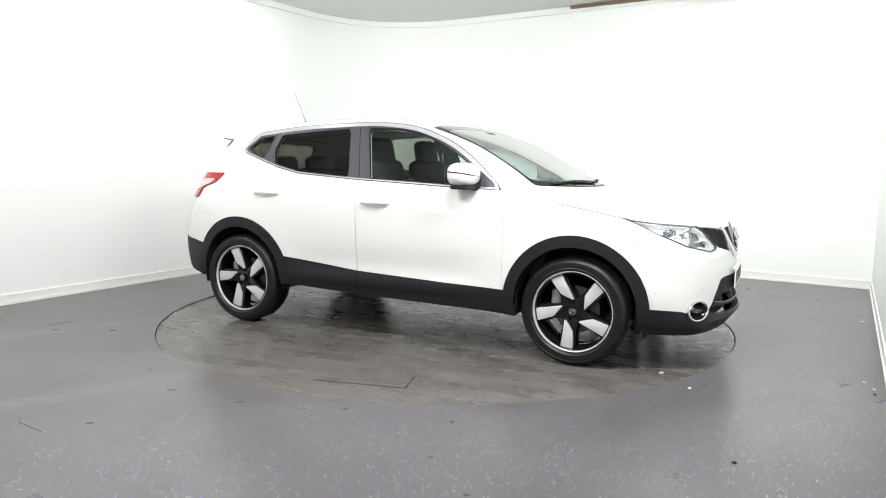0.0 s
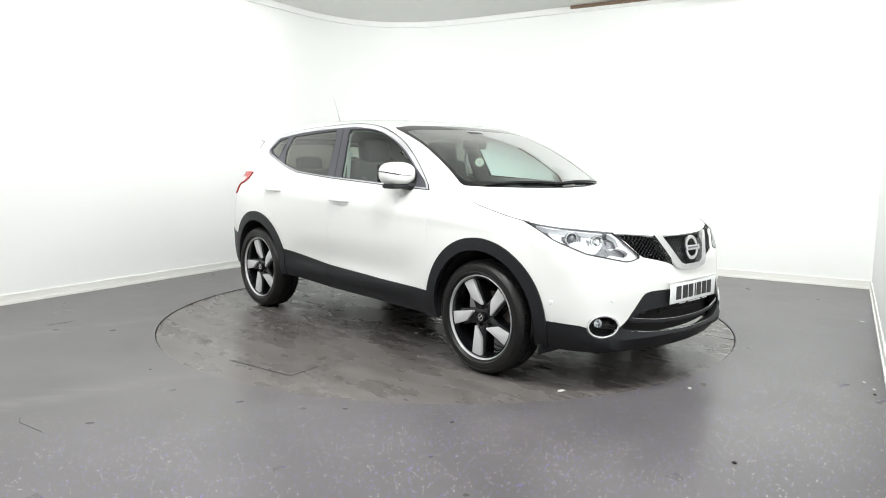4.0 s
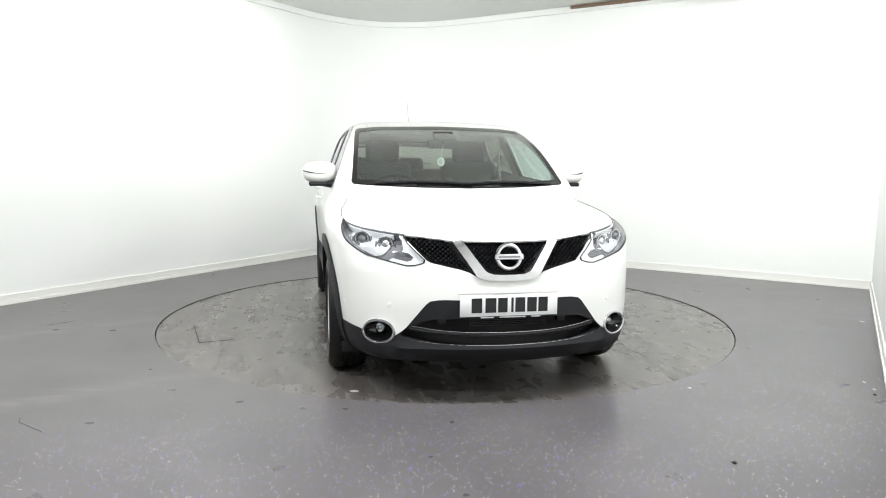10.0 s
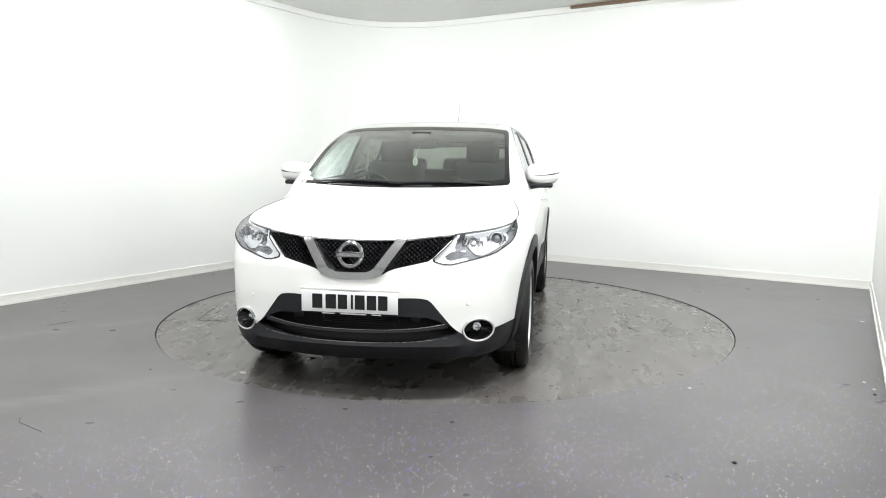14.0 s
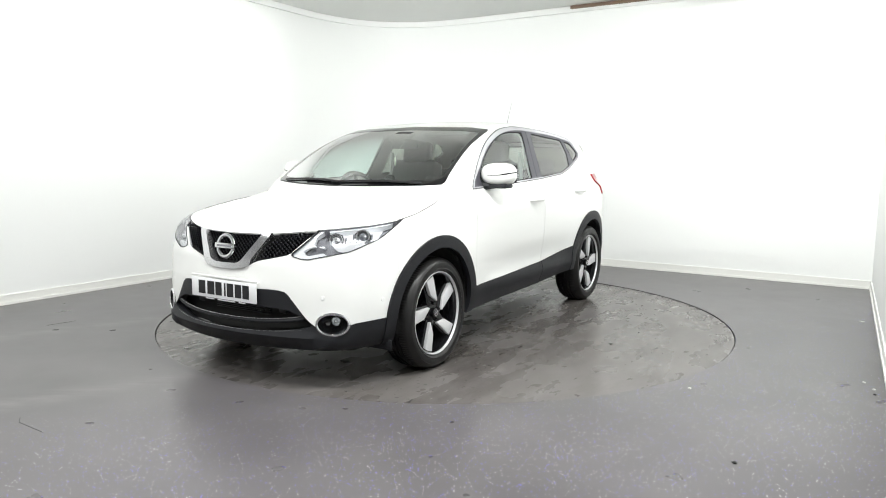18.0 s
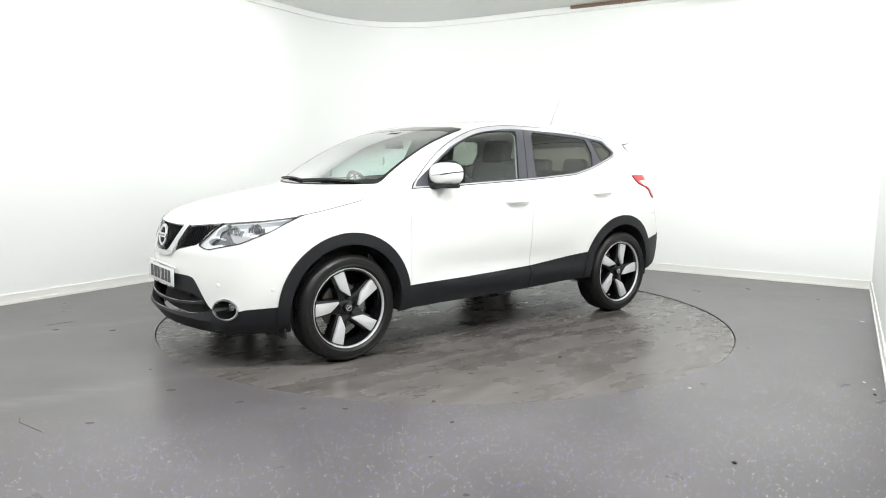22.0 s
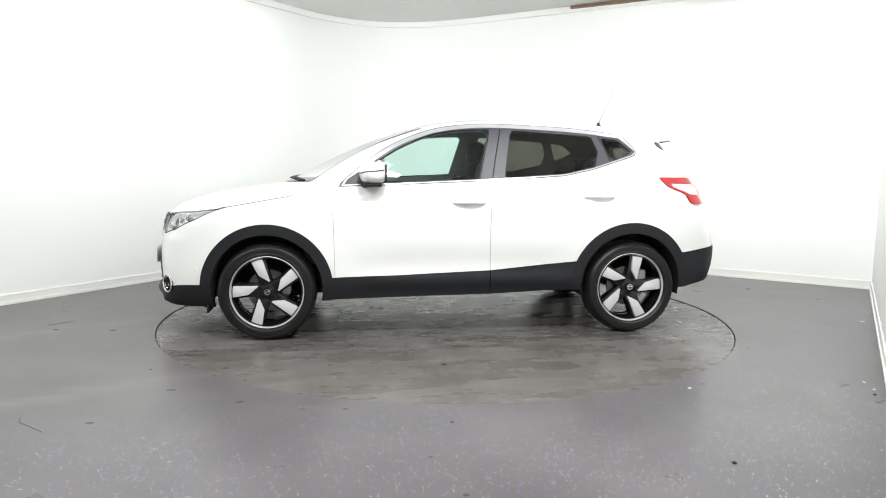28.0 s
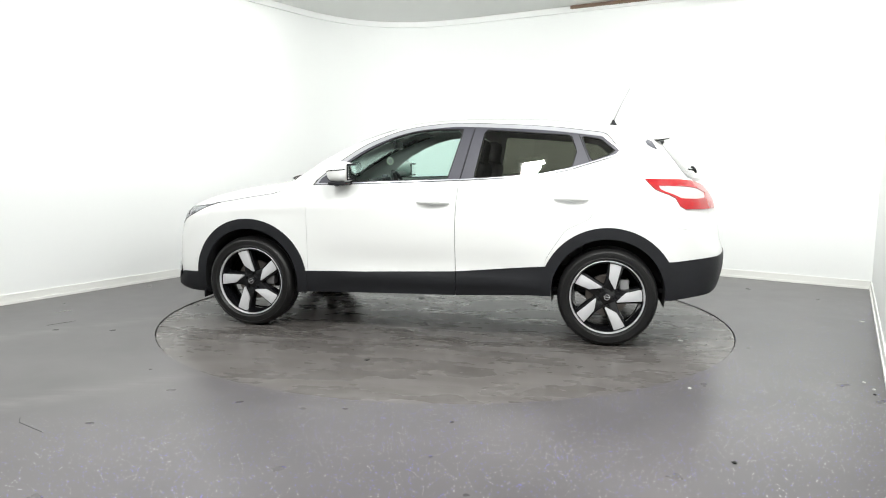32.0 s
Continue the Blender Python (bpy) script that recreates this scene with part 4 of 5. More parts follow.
def tyre_mesh(R, W, n=240):
    prof = [(0.226, -0.085), (0.245, -W), (0.29, -W - 0.004), (0.322, -W + 0.004), (R - 0.007, -W + 0.020), (R, -W + 0.044), (R, -0.036), (R - 0.007, -0.034), (R - 0.007, -0.028), (R, -0.026),
            (R, -0.004), (R - 0.007, -0.002), (R - 0.007, 0.004), (R, 0.006), (R, 0.028), (R - 0.007, 0.030), (R - 0.007, 0.036), (R, 0.038), (R, W - 0.044), (R - 0.007, W - 0.020),
            (0.322, W - 0.004), (0.306, W + 0.004), (0.303, W + 0.001), (0.285, W + 0.004), (0.262, W + 0.001), (0.256, W + 0.003), (0.248, W - 0.002), (0.240, W - 0.012), (0.226, W - 0.02)]
    prof = [(0.250 + (r - 0.226) * 0.75 if r <= 0.322 else r, y) for r, y in prof]
    verts, faces = [], []
    k = len(prof)
    for i in range(n):
        a = 2 * math.pi * i / n
        for j, (r, y) in enumerate(prof):
            if i % 2 == 0 and 4 <= j <= 19:
                r -= 0.003 if j in (4, 5, 18, 19) else 0.0015
            verts.append((r * math.cos(a), y, r * math.sin(a)))
    for i in range(n):
        q = (i + 1) % n
        faces += [(i * k + j, i * k + (j + 1) % k, q * k + (j + 1) % k, q * k + j) for j in range(k)]
    return verts, faces


def build_wheel():
    """A wheel with its outer face towards +y, its centre at the origin."""
    w = part("wheel", lathe([(0.215, -0.10), (0.226, -0.095), (0.214, -0.06), (0.206, 0.04), (0.222, 0.088), (0.226, 0.088), (0.226, -0.10)], 64, "Y", close=True), M["wheel_black"], None, "two-tone alloy wheel with five broad spokes")
    R, W = AXLE_Z, 0.107
    mesh_object("tyre", *tyre_mesh(R, W), M["rubber"], w, "black rubber tyre with water-marked sidewall", smooth=25)
    part("rim_lip", lathe([(0.230, 0.080), (0.233, 0.094), (0.236, 0.099), (0.239, 0.097), (0.239, 0.088), (0.234, 0.078)], 72, "Y", close=True), M["machined"], w, "bright machined rim lip")
    face = Matrix(((1, 0, 0, 0), (0, 0, 1, 0.062), (0, 1, 0, 0), (0, 0, 0, 1)))
    flip = lambda o: [(-u, v) for u, v in o][::-1]
    spoke = [(0.010, 0.234), (0.050, 0.230), (0.084, 0.217), (0.068, 0.14), (0.051, 0.054), (0.044, 0.053), (0.022, 0.092), (0.006, 0.122)]
    back = [(-0.004, 0.222), (0.05, 0.218), (0.10, 0.198), (0.082, 0.13), (0.062, 0.04), (0.0, 0.03), (-0.03, 0.06), (-0.012, 0.118)]
    for i in range(5):
        turn = Matrix.Rotation(math.radians(72 * i), 4, "Y")
        part("spoke", slab(flip(spoke), 0.02, turn @ face, 0.004), M["machined"], w, "bright machined spoke face")
        part("spoke_back", slab(flip(back), 0.075, turn @ Matrix.Translation((0, -0.078, 0)) @ face, 0.012), M["wheel_black"], w, "gloss black spoke side")
        a = math.radians(72 * i + 50)
        part("wheel_nut", lathe([(0.0, 0.074), (0.008, 0.074), (0.010, 0.070), (0.010, 0.04), (0, 0.04)], 10, "Y", (0.054 * math.cos(a), 0, 0.054 * math.sin(a))), M["wheel_black"], w)
    part("hub", lathe([(0.0, 0.062), (0.045, 0.060), (0.07, 0.052), (0.078, 0.03), (0.078, -0.02), (0, -0.02)], 40, "Y"), M["wheel_black"], w)
    part("hub_cap", lathe([(0.0, 0.086), (0.020, 0.085), (0.027, 0.080), (0.028, 0.05), (0, 0.05)], 32, "Y"), M["wheel_black"], w)
    part("hub_badge", lathe([(0.014, 0.0865), (0.0195, 0.0865), (0.0195, 0.084), (0.014, 0.084)], 28, "Y", close=True), M["chrome"], w, "small chrome ring on the hub cap")
    part("hub_badge_bar", box((0.040, 0.003, 0.008), (0, 0.0862, 0), 0.001), M["chrome"], w)
    wider = Matrix.Diagonal((1.067, 1, 1.067, 1))
    for ob in [w] + [c for c in w.children if not c.name.startswith("tyre")]:
        ob.data.transform(wider)
    return w


def build_brakes(car, ax, s):
    front = ax > 0
    part("brake_disc", lathe([(0.07, 0.012), (0.145, 0.012), (0.148, 0.008), (0.148, -0.008), (0.07, -0.008)], 48, "Y", (ax, s * 0.765, AXLE_Z), close=True), M["steel"], car, "grey steel brake disc")
    part("brake_caliper", box((0.07, 0.09, 0.15), (ax - 0.125 if front else ax - 0.115, s * 0.765, AXLE_Z + 0.045), 0.018), M["caliper"], car, "grey brake caliper")


WHEEL_TURN = {(1, 1): 29, (-1, 1): -1, (1, -1): 40, (-1, -1): 31}


def build_wheels(car):
    first = build_wheel()
    first.parent = car
    for ax in AXLES:
        for s in (1, -1):
            spin = WHEEL_TURN[(1 if ax > 0 else -1, s)]
            m = Matrix.Translation((ax, s * 0.785, AXLE_Z)) @ (Matrix() if s > 0 else Matrix.Rotation(math.pi, 4, "Z")) @ Matrix.Rotation(radians(spin), 4, "Y")
            if ax > 0 and s > 0:
                first.matrix_basis = m
            else:
                copy_thing(first, m)
            build_brakes(car, ax, s)


# ---- details of the car ----
def surface_pose(p, lift=0.0):
    """A pose on the body near p: local z outwards, y upwards."""
    q = onto_body(np.array([p], float), 8)
    n = Vector(field_slope(q)[0]).normalized()
    x = Vector((0, 0, 1)).cross(n).normalized()
    y = n.cross(x)
    m = Matrix((x, y, n)).transposed().to_4x4()
    m.translation = Vector(q[0]) + n * lift
    return m


def front_x(y, z):
    """How far forward the body reaches at (y, z), by halving."""
    y, z = np.asarray(y, float), np.asarray(z, float)
    lo, hi = np.full(y.shape, 0.6), np.full(y.shape, 2.4)
    for _ in range(24):
        mid = (lo + hi) / 2
        inside = body_field(np.stack([mid, y, z], -1)) < 0
        lo, hi = np.where(inside, mid, lo), np.where(inside, hi, mid)
    return lo


def honeycomb(name, poly, car, mat, sink=0.014):
    """A mesh of small flattened hexagon rings following the nose, inside the outline (y, z)."""
    w, h = 0.026, 0.0145
    ys = [p[0] for p in poly]
    zs = [p[1] for p in poly]
    cells = []
    row = 0
    z = min(zs)
    while z < max(zs):
        y = min(ys) + (w * 0.5 if row % 2 else 0)
        while y < max(ys):
            cells.append((y, z))
            y += w
        z += h * 0.78
        row += 1
    c = np.array(cells)
    c = c[outline_distance(c[:, 0], c[:, 1], poly) < -0.006]
    pts = []
    for ky, kz in c:
        for r in (1.0, 0.70):
            for a in range(6):
                t = math.radians(60 * a + 30)
                pts.append((ky + r * w * 0.56 * math.cos(t), kz + r * h * 0.56 * math.sin(t)))
    pts = np.array(pts)
    x = front_x(pts[:, 0], pts[:, 1]) - sink
    verts, faces = [], []
    for k in range(len(c)):
        o = len(verts)
        for j in range(12):
            i = 12 * k + j
            verts.append((x[i] - (0.0 if j < 6 else 0.004), pts[i, 0], pts[i, 1]))
        for j in range(6):
            verts.append((x[12 * k + 6 + j] - 0.016, pts[12 * k + 6 + j, 0], pts[12 * k + 6 + j, 1]))
        for j in range(6):
            q = (j + 1) % 6
            faces.append((o + j, o + q, o + 6 + q, o + 6 + j))
            faces.append((o + 6 + j, o + 6 + q, o + 12 + q, o + 12 + j))
    return mesh_object(name, verts, faces, mat, car, "black honeycomb mesh", smooth=0)


def ring_at(m, rx, ry, tube_r, n=40, k=10):
    bm = bmesh.new()
    rings = []
    for i in range(n):
        a = 2 * math.pi * i / n
        ring = []
        for j in range(k):
            b = 2 * math.pi * j / k
            e = tube_r * math.cos(b)
            ring.append(bm.verts.new(m @ Vector(((rx + e) * math.cos(a), (ry + e) * math.sin(a), tube_r * 0.8 * math.sin(b)))))
        rings.append(ring)
    for i in range(n):
        a, b = rings[i], rings[(i + 1) % n]
        for j in range(k):
            bm.faces.new((a[j], b[j], b[(j + 1) % k], a[(j + 1) % k]))
    bmesh.ops.recalc_face_normals(bm, faces=bm.faces[:])
    return bm


def bowl_at(m, rx, ry, depth, n=36, steps=6, power=0.5):
    """An open bowl whose rim lies in the pose's plane and which sinks along -z."""
    bm = bmesh.new()
    rings = []
    for s in range(steps):
        f = s / (steps - 1)
        r = (1 - f) ** power if s < steps - 1 else 0.02
        rings.append([bm.verts.new(m @ Vector((rx * r * math.cos(2 * math.pi * i / n), ry * r * math.sin(2 * math.pi * i / n), -depth * f))) for i in range(n)])
    for a, b in zip(rings[:-1], rings[1:]):
        for i in range(n):
            bm.faces.new((a[i], a[(i + 1) % n], b[(i + 1) % n], b[i]))
    bm.faces.new(rings[-1])
    return bm


def build_front(car):
    wing = [(0.315, 0.858), (0.50, 0.878), (0.535, 0.872), (0.485, 0.833), (0.40, 0.75), (0.22, 0.708), (0.205, 0.725)]
    honeycomb("grille_mesh", wing, car, M["grille"])
    honeycomb("grille_mesh", [(-y, z) for y, z in wing], car, M["grille"])
    honeycomb("grille_mesh", [(-0.219, 0.845), (0.219, 0.845), (0.112, 0.704), (0.078, 0.691), (-0.078, 0.691), (-0.112, 0.704)], car, M["grille"])
    # badge: a ring with a bar across
    badge = Matrix(((0, 0, 1, 2.178), (1, 0, 0, 0), (0, 1, 0, 0.777), (0, 0, 0, 1))) @ Matrix.Rotation(radians(-9), 4, "X")
    part("badge_ring", ring_at(badge, 0.061, 0.061, 0.0115), M["chrome"], car, "chrome badge ring")
    bm = box((0.152, 0.030, 0.012), (0, 0, 0.008), 0.003)
    bmesh.ops.transform(bm, matrix=badge, verts=bm.verts[:])
    part("badge_bar", bm, M["chrome"], car, "chrome badge bar")
    bm = box((0.115, 0.011, 0.002), (0, 0, 0.0148))
    bmesh.ops.transform(bm, matrix=badge, verts=bm.verts[:])
    part("badge_mark", bm, M["bezel"], car, "dark bar on the badge")
    # number plate with plain bars for its characters
    plate = part("number_plate", box((0.006, 0.520, 0.111), (2.206, 0, 0.530), 0.002), M["plate"], car, "white number plate")
    for y0, y1 in ((-0.200, -0.145), (-0.127, -0.070), (-0.060, -0.010), (0.010, 0.022), (0.032, 0.084), (0.096, 0.146), (0.156, 0.206)):
        part("plate_bar", box((0.002, y1 - y0, 0.076), (2.2095, (y0 + y1) / 2, 0.532)), M["print"], plate, "black bar", 0)
    part("plate_holder", box((0.012, 0.535, 0.012), (2.199, 0, 0.596), 0.003), M["paint"], car)
    for y0, y1 in ((-0.15, -0.08), (-0.05, 0.09), (0.12, 0.17)):
        part("plate_imprint", box((0.003, y1 - y0, 0.006), (2.204, (y0 + y1) / 2, 0.468)), M["plate"], car, "small pale imprint bar", 0)
    # wide intake: back wall, radiator fins, curved lip bars
    n = 40
    ys = np.linspace(-0.60, 0.60, n)
    verts, faces = [], []
    for z, back in ((0.53, 0.10), (0.42, 0.11), (0.30, 0.10)):
        x = front_x(ys * 0.96, np.full(n, z)) - back
        verts += [(x[i], ys[i], z) for i in range(n)]
    faces = [(r * n + i, r * n + i + 1, (r + 1) * n + i + 1, (r + 1) * n + i) for r in range(2) for i in range(n - 1)]
    mesh_object("intake_back", verts, faces, M["dark"], car, "dark back of the intake")
    for z in np.linspace(0.40, 0.462, 7):
        part("radiator_fin", box((0.03, 0.42, 0.003), (2.085, 0.03, float(z))), M["dash"], car, "", 0)
    # one real plastic bar; the two thin satin lines stand in for highlights on its edges
    for z0, rise, half, thick, sink, mat in ((0.372, 0.030, 0.50, 0.011, 0.012, "plastic"), (0.386, 0.030, 0.49, 0.0018, 0.002, "satin"), (0.322, 0.022, 0.50, 0.0016, -0.003, "satin")):
        yy = np.linspace(-half, half, 25)
        zz = z0 + rise * (np.abs(yy) / half) ** 3
        xx = front_x(yy, zz) - sink
        part("intake_bar", tube([(x, y, z) for x, y, z in zip(xx, yy, zz)], thick, 8), M[mat], car, "curved bar across the intake")
    for s in (1, -1):
        part("intake_bracket", box((0.05, 0.05, 0.04), (2.06, s * 0.33, 0.43), 0.008), M["dash"], car)
        m = surface_pose((FOG[0], s * FOG[1], FOG[2]), 0.004)
        fog = part("fog_lamp", bowl_at(m, 0.090, 0.060, 0.075), M["gloss_black"], car, "round fog lamp in a chrome ring")
        part("ring", ring_at(m, 0.088, 0.059, 0.0075), M["chrome"], fog, "chrome ring")
        inner = m @ Matrix.Translation((s * 0.010, 0.012, -0.045))
        part("reflector", bowl_at(inner, 0.024, 0.024, 0.02), M["bulb"], fog, "bright reflector")
        part("lens", lathe([(0.0, 0.005), (0.014, 0.003), (0.023, 0.0), (0.023, -0.003), (0, -0.003)], 28, "Z"), M["lens"], fog, "clear lens").matrix_basis = inner
        for p in ((2.05, s * 0.60, 0.52), (1.80, s * 0.80, 0.50)):
            sm = surface_pose(p, 0.0)
            bm = lathe([(0.0, 0.003), (0.010, 0.002), (0.012, 0.0), (0.012, -0.006), (0, -0.006)], 20, "Z")
            bmesh.ops.transform(bm, matrix=sm, verts=bm.verts[:])
            part("parking_sensor", bm, M["paint"], car)
        part("air_dam", box((0.012, 0.20, 0.06), (1.735, s * 0.73, 0.222), 0.004), M["plastic"], car)


def cut_region(faces, rule):
    c = Cutter(PTS, faces)
    inside, _ = c.split(faces, rule)
    return inside, np.array(c.v)


def strip_part(name, faces, rule, mat, parent, label, lift, rim=0.006):
    """A piece of a panel inside rule, at its own lift."""
    global PTS, NRM
    inside, pts = cut_region(faces, rule)
    extra = pts[len(PTS):]
    if len(extra):
        g = field_slope(extra)
        PTS = np.vstack([PTS, extra])
        NRM = np.vstack([NRM, g / np.linalg.norm(g, axis=1)[:, None]])
    for s in (1, -1):
        half = [f for f in inside if s * sum(PTS[i][1] for i in f) > 0]
        if half:
            shell(name, half, mat, parent[s], label, lift, rim)


# parts of a headlamp, outlines in the lamp's own slanted plane
LAMP_STRIP = [(-0.937, 0.744), (-0.85, 0.719), (-0.732, 0.744), (-0.712, 0.768), (-0.764, 0.816), (-0.790, 0.790), (-0.752, 0.795), (-0.735, 0.765), (-0.838, 0.745), (-0.868, 0.762),
              (-0.802, 0.805), (-0.735, 0.893), (-0.765, 0.890), (-0.83, 0.83)]
LAMP_FIELD = [(-0.690, 0.893), (-0.54, 0.905), (-0.418, 0.912), (-0.443, 0.848), (-0.517, 0.808), (-0.640, 0.772), (-0.690, 0.780), (-0.715, 0.825)]
LAMP_BROW = [(-0.745, 0.893), (-0.58, 0.909), (-0.414, 0.922), (-0.310, 0.935), (-0.418, 0.908), (-0.54, 0.896), (-0.690, 0.880), (-0.735, 0.875)]
LAMP_EYES = ((1.944, 0.608, 0.824, 0.037), (1.862, 0.727, 0.845, 0.035))


def build_lamps(car):
    lamp = {}
    for ob in [o for o in car.children if o.name.startswith("headlamp")]:
        s = 1 if sum(v.co.y for v in ob.data.vertices) > 0 else -1
        lamp[s] = ob
    rule = slant_rule(HEADLAMP, -0.6, 0.8, xmin=1.4)
    faces = PANELS["headlamp"]
    strip_part("bezel", faces, lambda p: rule(p) + 0.001, M["bezel"], lamp, "dark grey lamp bezel", -0.050, -0.049)
    strip_part("reflector_field", faces, slant_rule(LAMP_FIELD, -0.6, 0.8, xmin=1.4), M["lamp_field"], lamp, "bright reflector surround", -0.042, 0.006)
    strip_part("light_strip", faces, slant_rule(LAMP_STRIP, -0.6, 0.8, xmin=1.4), M["drl"], lamp, "pale light strip", -0.010, 0.030)
    strip_part("brow_strip", faces, slant_rule(LAMP_BROW, -0.6, 0.8, xmin=1.4), M["drl"], lamp, "pale strip along the lamp's upper edge", -0.012, 0.030)
    strip_part("seal", faces, lambda p: -rule(p) - 0.0045, M["plastic"], lamp, "dark lamp seal", 0.003, 0.01)
    for s in (1, -1):
        for k, (x, y, z, r) in enumerate(LAMP_EYES):
            fwd = Matrix.Translation((x, s * y, z)) @ Matrix(((0, 0, 1, 0), (1, 0, 0, 0), (0, 1, 0, 0), (0, 0, 0, 1))) @ Matrix.Rotation(radians(s * 24), 4, "Y")
            part("bowl", bowl_at(fwd, r * 1.35, r * 1.15, 0.03, 36 if k else 8), M["bulb"], lamp[s], "bright reflector bowl")
            part("bowl_ring", ring_at(fwd, r, r, 0.006, 36 if k else 8, 8), M["chrome"], lamp[s], "chrome projector ring")
            ball = lathe([(0.0, 0.012), (r * 0.4, 0.009), (r * 0.68, -0.001), (r * 0.75, -0.014), (0.0, -0.014)], 28, "Z")
            bmesh.ops.transform(ball, matrix=fwd, verts=ball.verts[:])
            part("projector", ball, M["eye"] if k else M["bulb"], lamp[s], "grey glass projector" if k else "bright faceted reflector")
            for b in (1, -1):
                rib = box((0.004, 0.030, 0.026), (b * r * 1.45, 0, -0.004), 0.0015)
                bmesh.ops.transform(rib, matrix=fwd, verts=rib.verts[:])
                part("rib", rib, M["bezel"], lamp[s], "dark rib beside the projector")
        part("lamp_housing", lathe([(0.0, 0.0), (0.06, 0.0), (0.06, 0.05), (0, 0.05)], 16, "Z", (1.80, s * 0.60, 0.78)), M["dark"], lamp[s])


def build_fittings(car):
    # mirrors
    for s in (1, -1):
        def shape(lon, lat, grow=1.0):
            def pw(v, e):
                return math.copysign(abs(v) ** e, v)
            cl = pw(math.cos(lat), 0.75)
            return Vector((max(0.500, 0.582 + grow * 0.098 * cl * pw(math.cos(lon), 0.7) * (1 - 0.14 * math.sin(lon))),
                           s * (0.912 + grow * 0.118 * cl * pw(math.sin(lon), 0.8)), 1.178 + grow * 0.076 * pw(math.sin(lat), 0.75) + 0.0))
        n, k = 40, 22
        verts = [shape(2 * math.pi * i / n, -math.pi / 2 + math.pi * j / k) for j in range(k + 1) for i in range(n)]
        faces = [(j * n + i, j * n + (i + 1) % n, (j + 1) * n + (i + 1) % n, (j + 1) * n + i) for j in range(k) for i in range(n)]
        mir = mesh_object("door_mirror", verts, faces, M["paint"], car, "white door mirror with a dark strip", smooth=60)
        verts, faces = [], []
        m = 30
        for i in range(m + 1):
            lon = -0.35 + 2.65 * i / m
            up = 0.045 + 0.075 * i / m
            for lat, g in ((0.03, 1.012), (up, 1.012), (up, 0.98), (0.03, 0.98)):
                verts.append(shape(lon, lat - 0.12 + 0.20 * i / m, g))
        for i in range(m):
            a, b = 4 * i, 4 * i + 4
            faces += [(a + q, b + q, b + (q + 1) % 4, a + (q + 1) % 4) for q in range(4)]
        mesh_object("indicator_strip", verts, faces, M["print"], mir, "dark glossy indicator strip")
        part("glass_bezel", box((0.010, 0.180, 0.118), (0.5005, s * 0.912, 1.178), 0.004), M["plastic"], mir, "black rim round the mirror glass")
        part("mirror_glass", box((0.004, 0.165, 0.094), (0.4945, s * 0.912, 1.178), 0.0015), M["mirror"], mir, "mirror glass")
        part("mirror_base", box((0.13, 0.17, 0.030), (0.590, s * 0.905, 1.097), 0.013), M["plastic"], mir, "black mirror underside")
        part("mirror_foot", tube([(0.65, s * 0.80, 1.095), (0.635, s * 0.85, 1.10), (0.60, s * 0.90, 1.11)], [0.034, 0.028, 0.03], 10), M["plastic"], mir, "black mirror foot")
        # handles
        for x0, x1, z in ((0.022, -0.212, 0.970), (-0.945, -1.175, 1.012)):
            t = np.linspace(0, 1, 11)
            xs = x0 + (x1 - x0) * t
            out = 0.008 + 0.030 * np.sin(np.pi * np.clip(t * 1.0, 0, 1)) ** 0.5
            ys = side_y(xs, np.full(11, z)) + out - 0.006
            rad = [0.006 + 0.007 * math.sin(math.pi * q) ** 0.5 for q in t]
            part("door_handle", tube([(a, s * b, z + 0.004 * math.sin(math.pi * q)) for a, b, q in zip(xs, ys, t)], rad, 10), M["paint"], car, "body-coloured door handle")
            mm = surface_pose((0.5 * (x0 + x1) + 0.01, s * 0.9, z + 0.022), 0.0)
            part("handle_cup", ring_at(mm, 0.055, 0.030, 0.0025, 32, 6), M["paint"], car)
    # roof spoiler
    verts, faces = [], []
    ny = 18
    prof = ((-1.49, 1.512, 0.0), (-1.60, 1.518, 0.0), (-1.72, 1.500, 0.0), (-1.775, 1.484, 0.0), (-1.772, 1.472, 0.0), (-1.70, 1.462, 0.0), (-1.62, 1.46, 0.0))
    for j in range(ny + 1):
        y = -0.62 + 1.24 * j / ny
        for x, z, _ in prof:
            verts.append((x + 0.16 * y * y, y, z - 0.075 * y * y - 0.05 * y ** 4))
    w = len(prof)
    for j in range(ny):
        for i in range(w - 1):
            a = j * w + i
            faces.append((a, a + 1, a + w + 1, a + w))
    faces += [tuple(range(w)), tuple(range(ny * w, ny * w + w))[::-1]]
    mesh_object("roof_spoiler", verts, faces, M["paint"], car, "white roof spoiler", smooth=50)
    # thin dark sheet below it, standing in for the shade under the spoiler
    verts, faces = [], []
    for j in range(ny + 1):
        y = -0.615 + 1.23 * j / ny
        for x, z in ((-1.765, 1.468), (-1.70, 1.457), (-1.60, 1.452), (-1.60, 1.446), (-1.70, 1.451), (-1.768, 1.463)):
            verts.append((x + 0.16 * y * y, y, z - 0.075 * y * y - 0.05 * y ** 4))
    for j in range(ny):
        faces += [(j * 6 + i, j * 6 + (i + 1) % 6, j * 6 + 6 + (i + 1) % 6, j * 6 + 6 + i) for i in range(6)]
    mesh_object("spoiler_underside", verts, faces, M["pillar"], car, "dark grey underside of the spoiler", smooth=50)
    part("rear_wiper", tube([(-1.94, 0.0, 1.205), (-1.975, 0.0, 1.20), (-1.965, 0.03, 1.215)], [0.02, 0.018, 0.012], 10), M["plastic"], car, "black rear wiper boss")
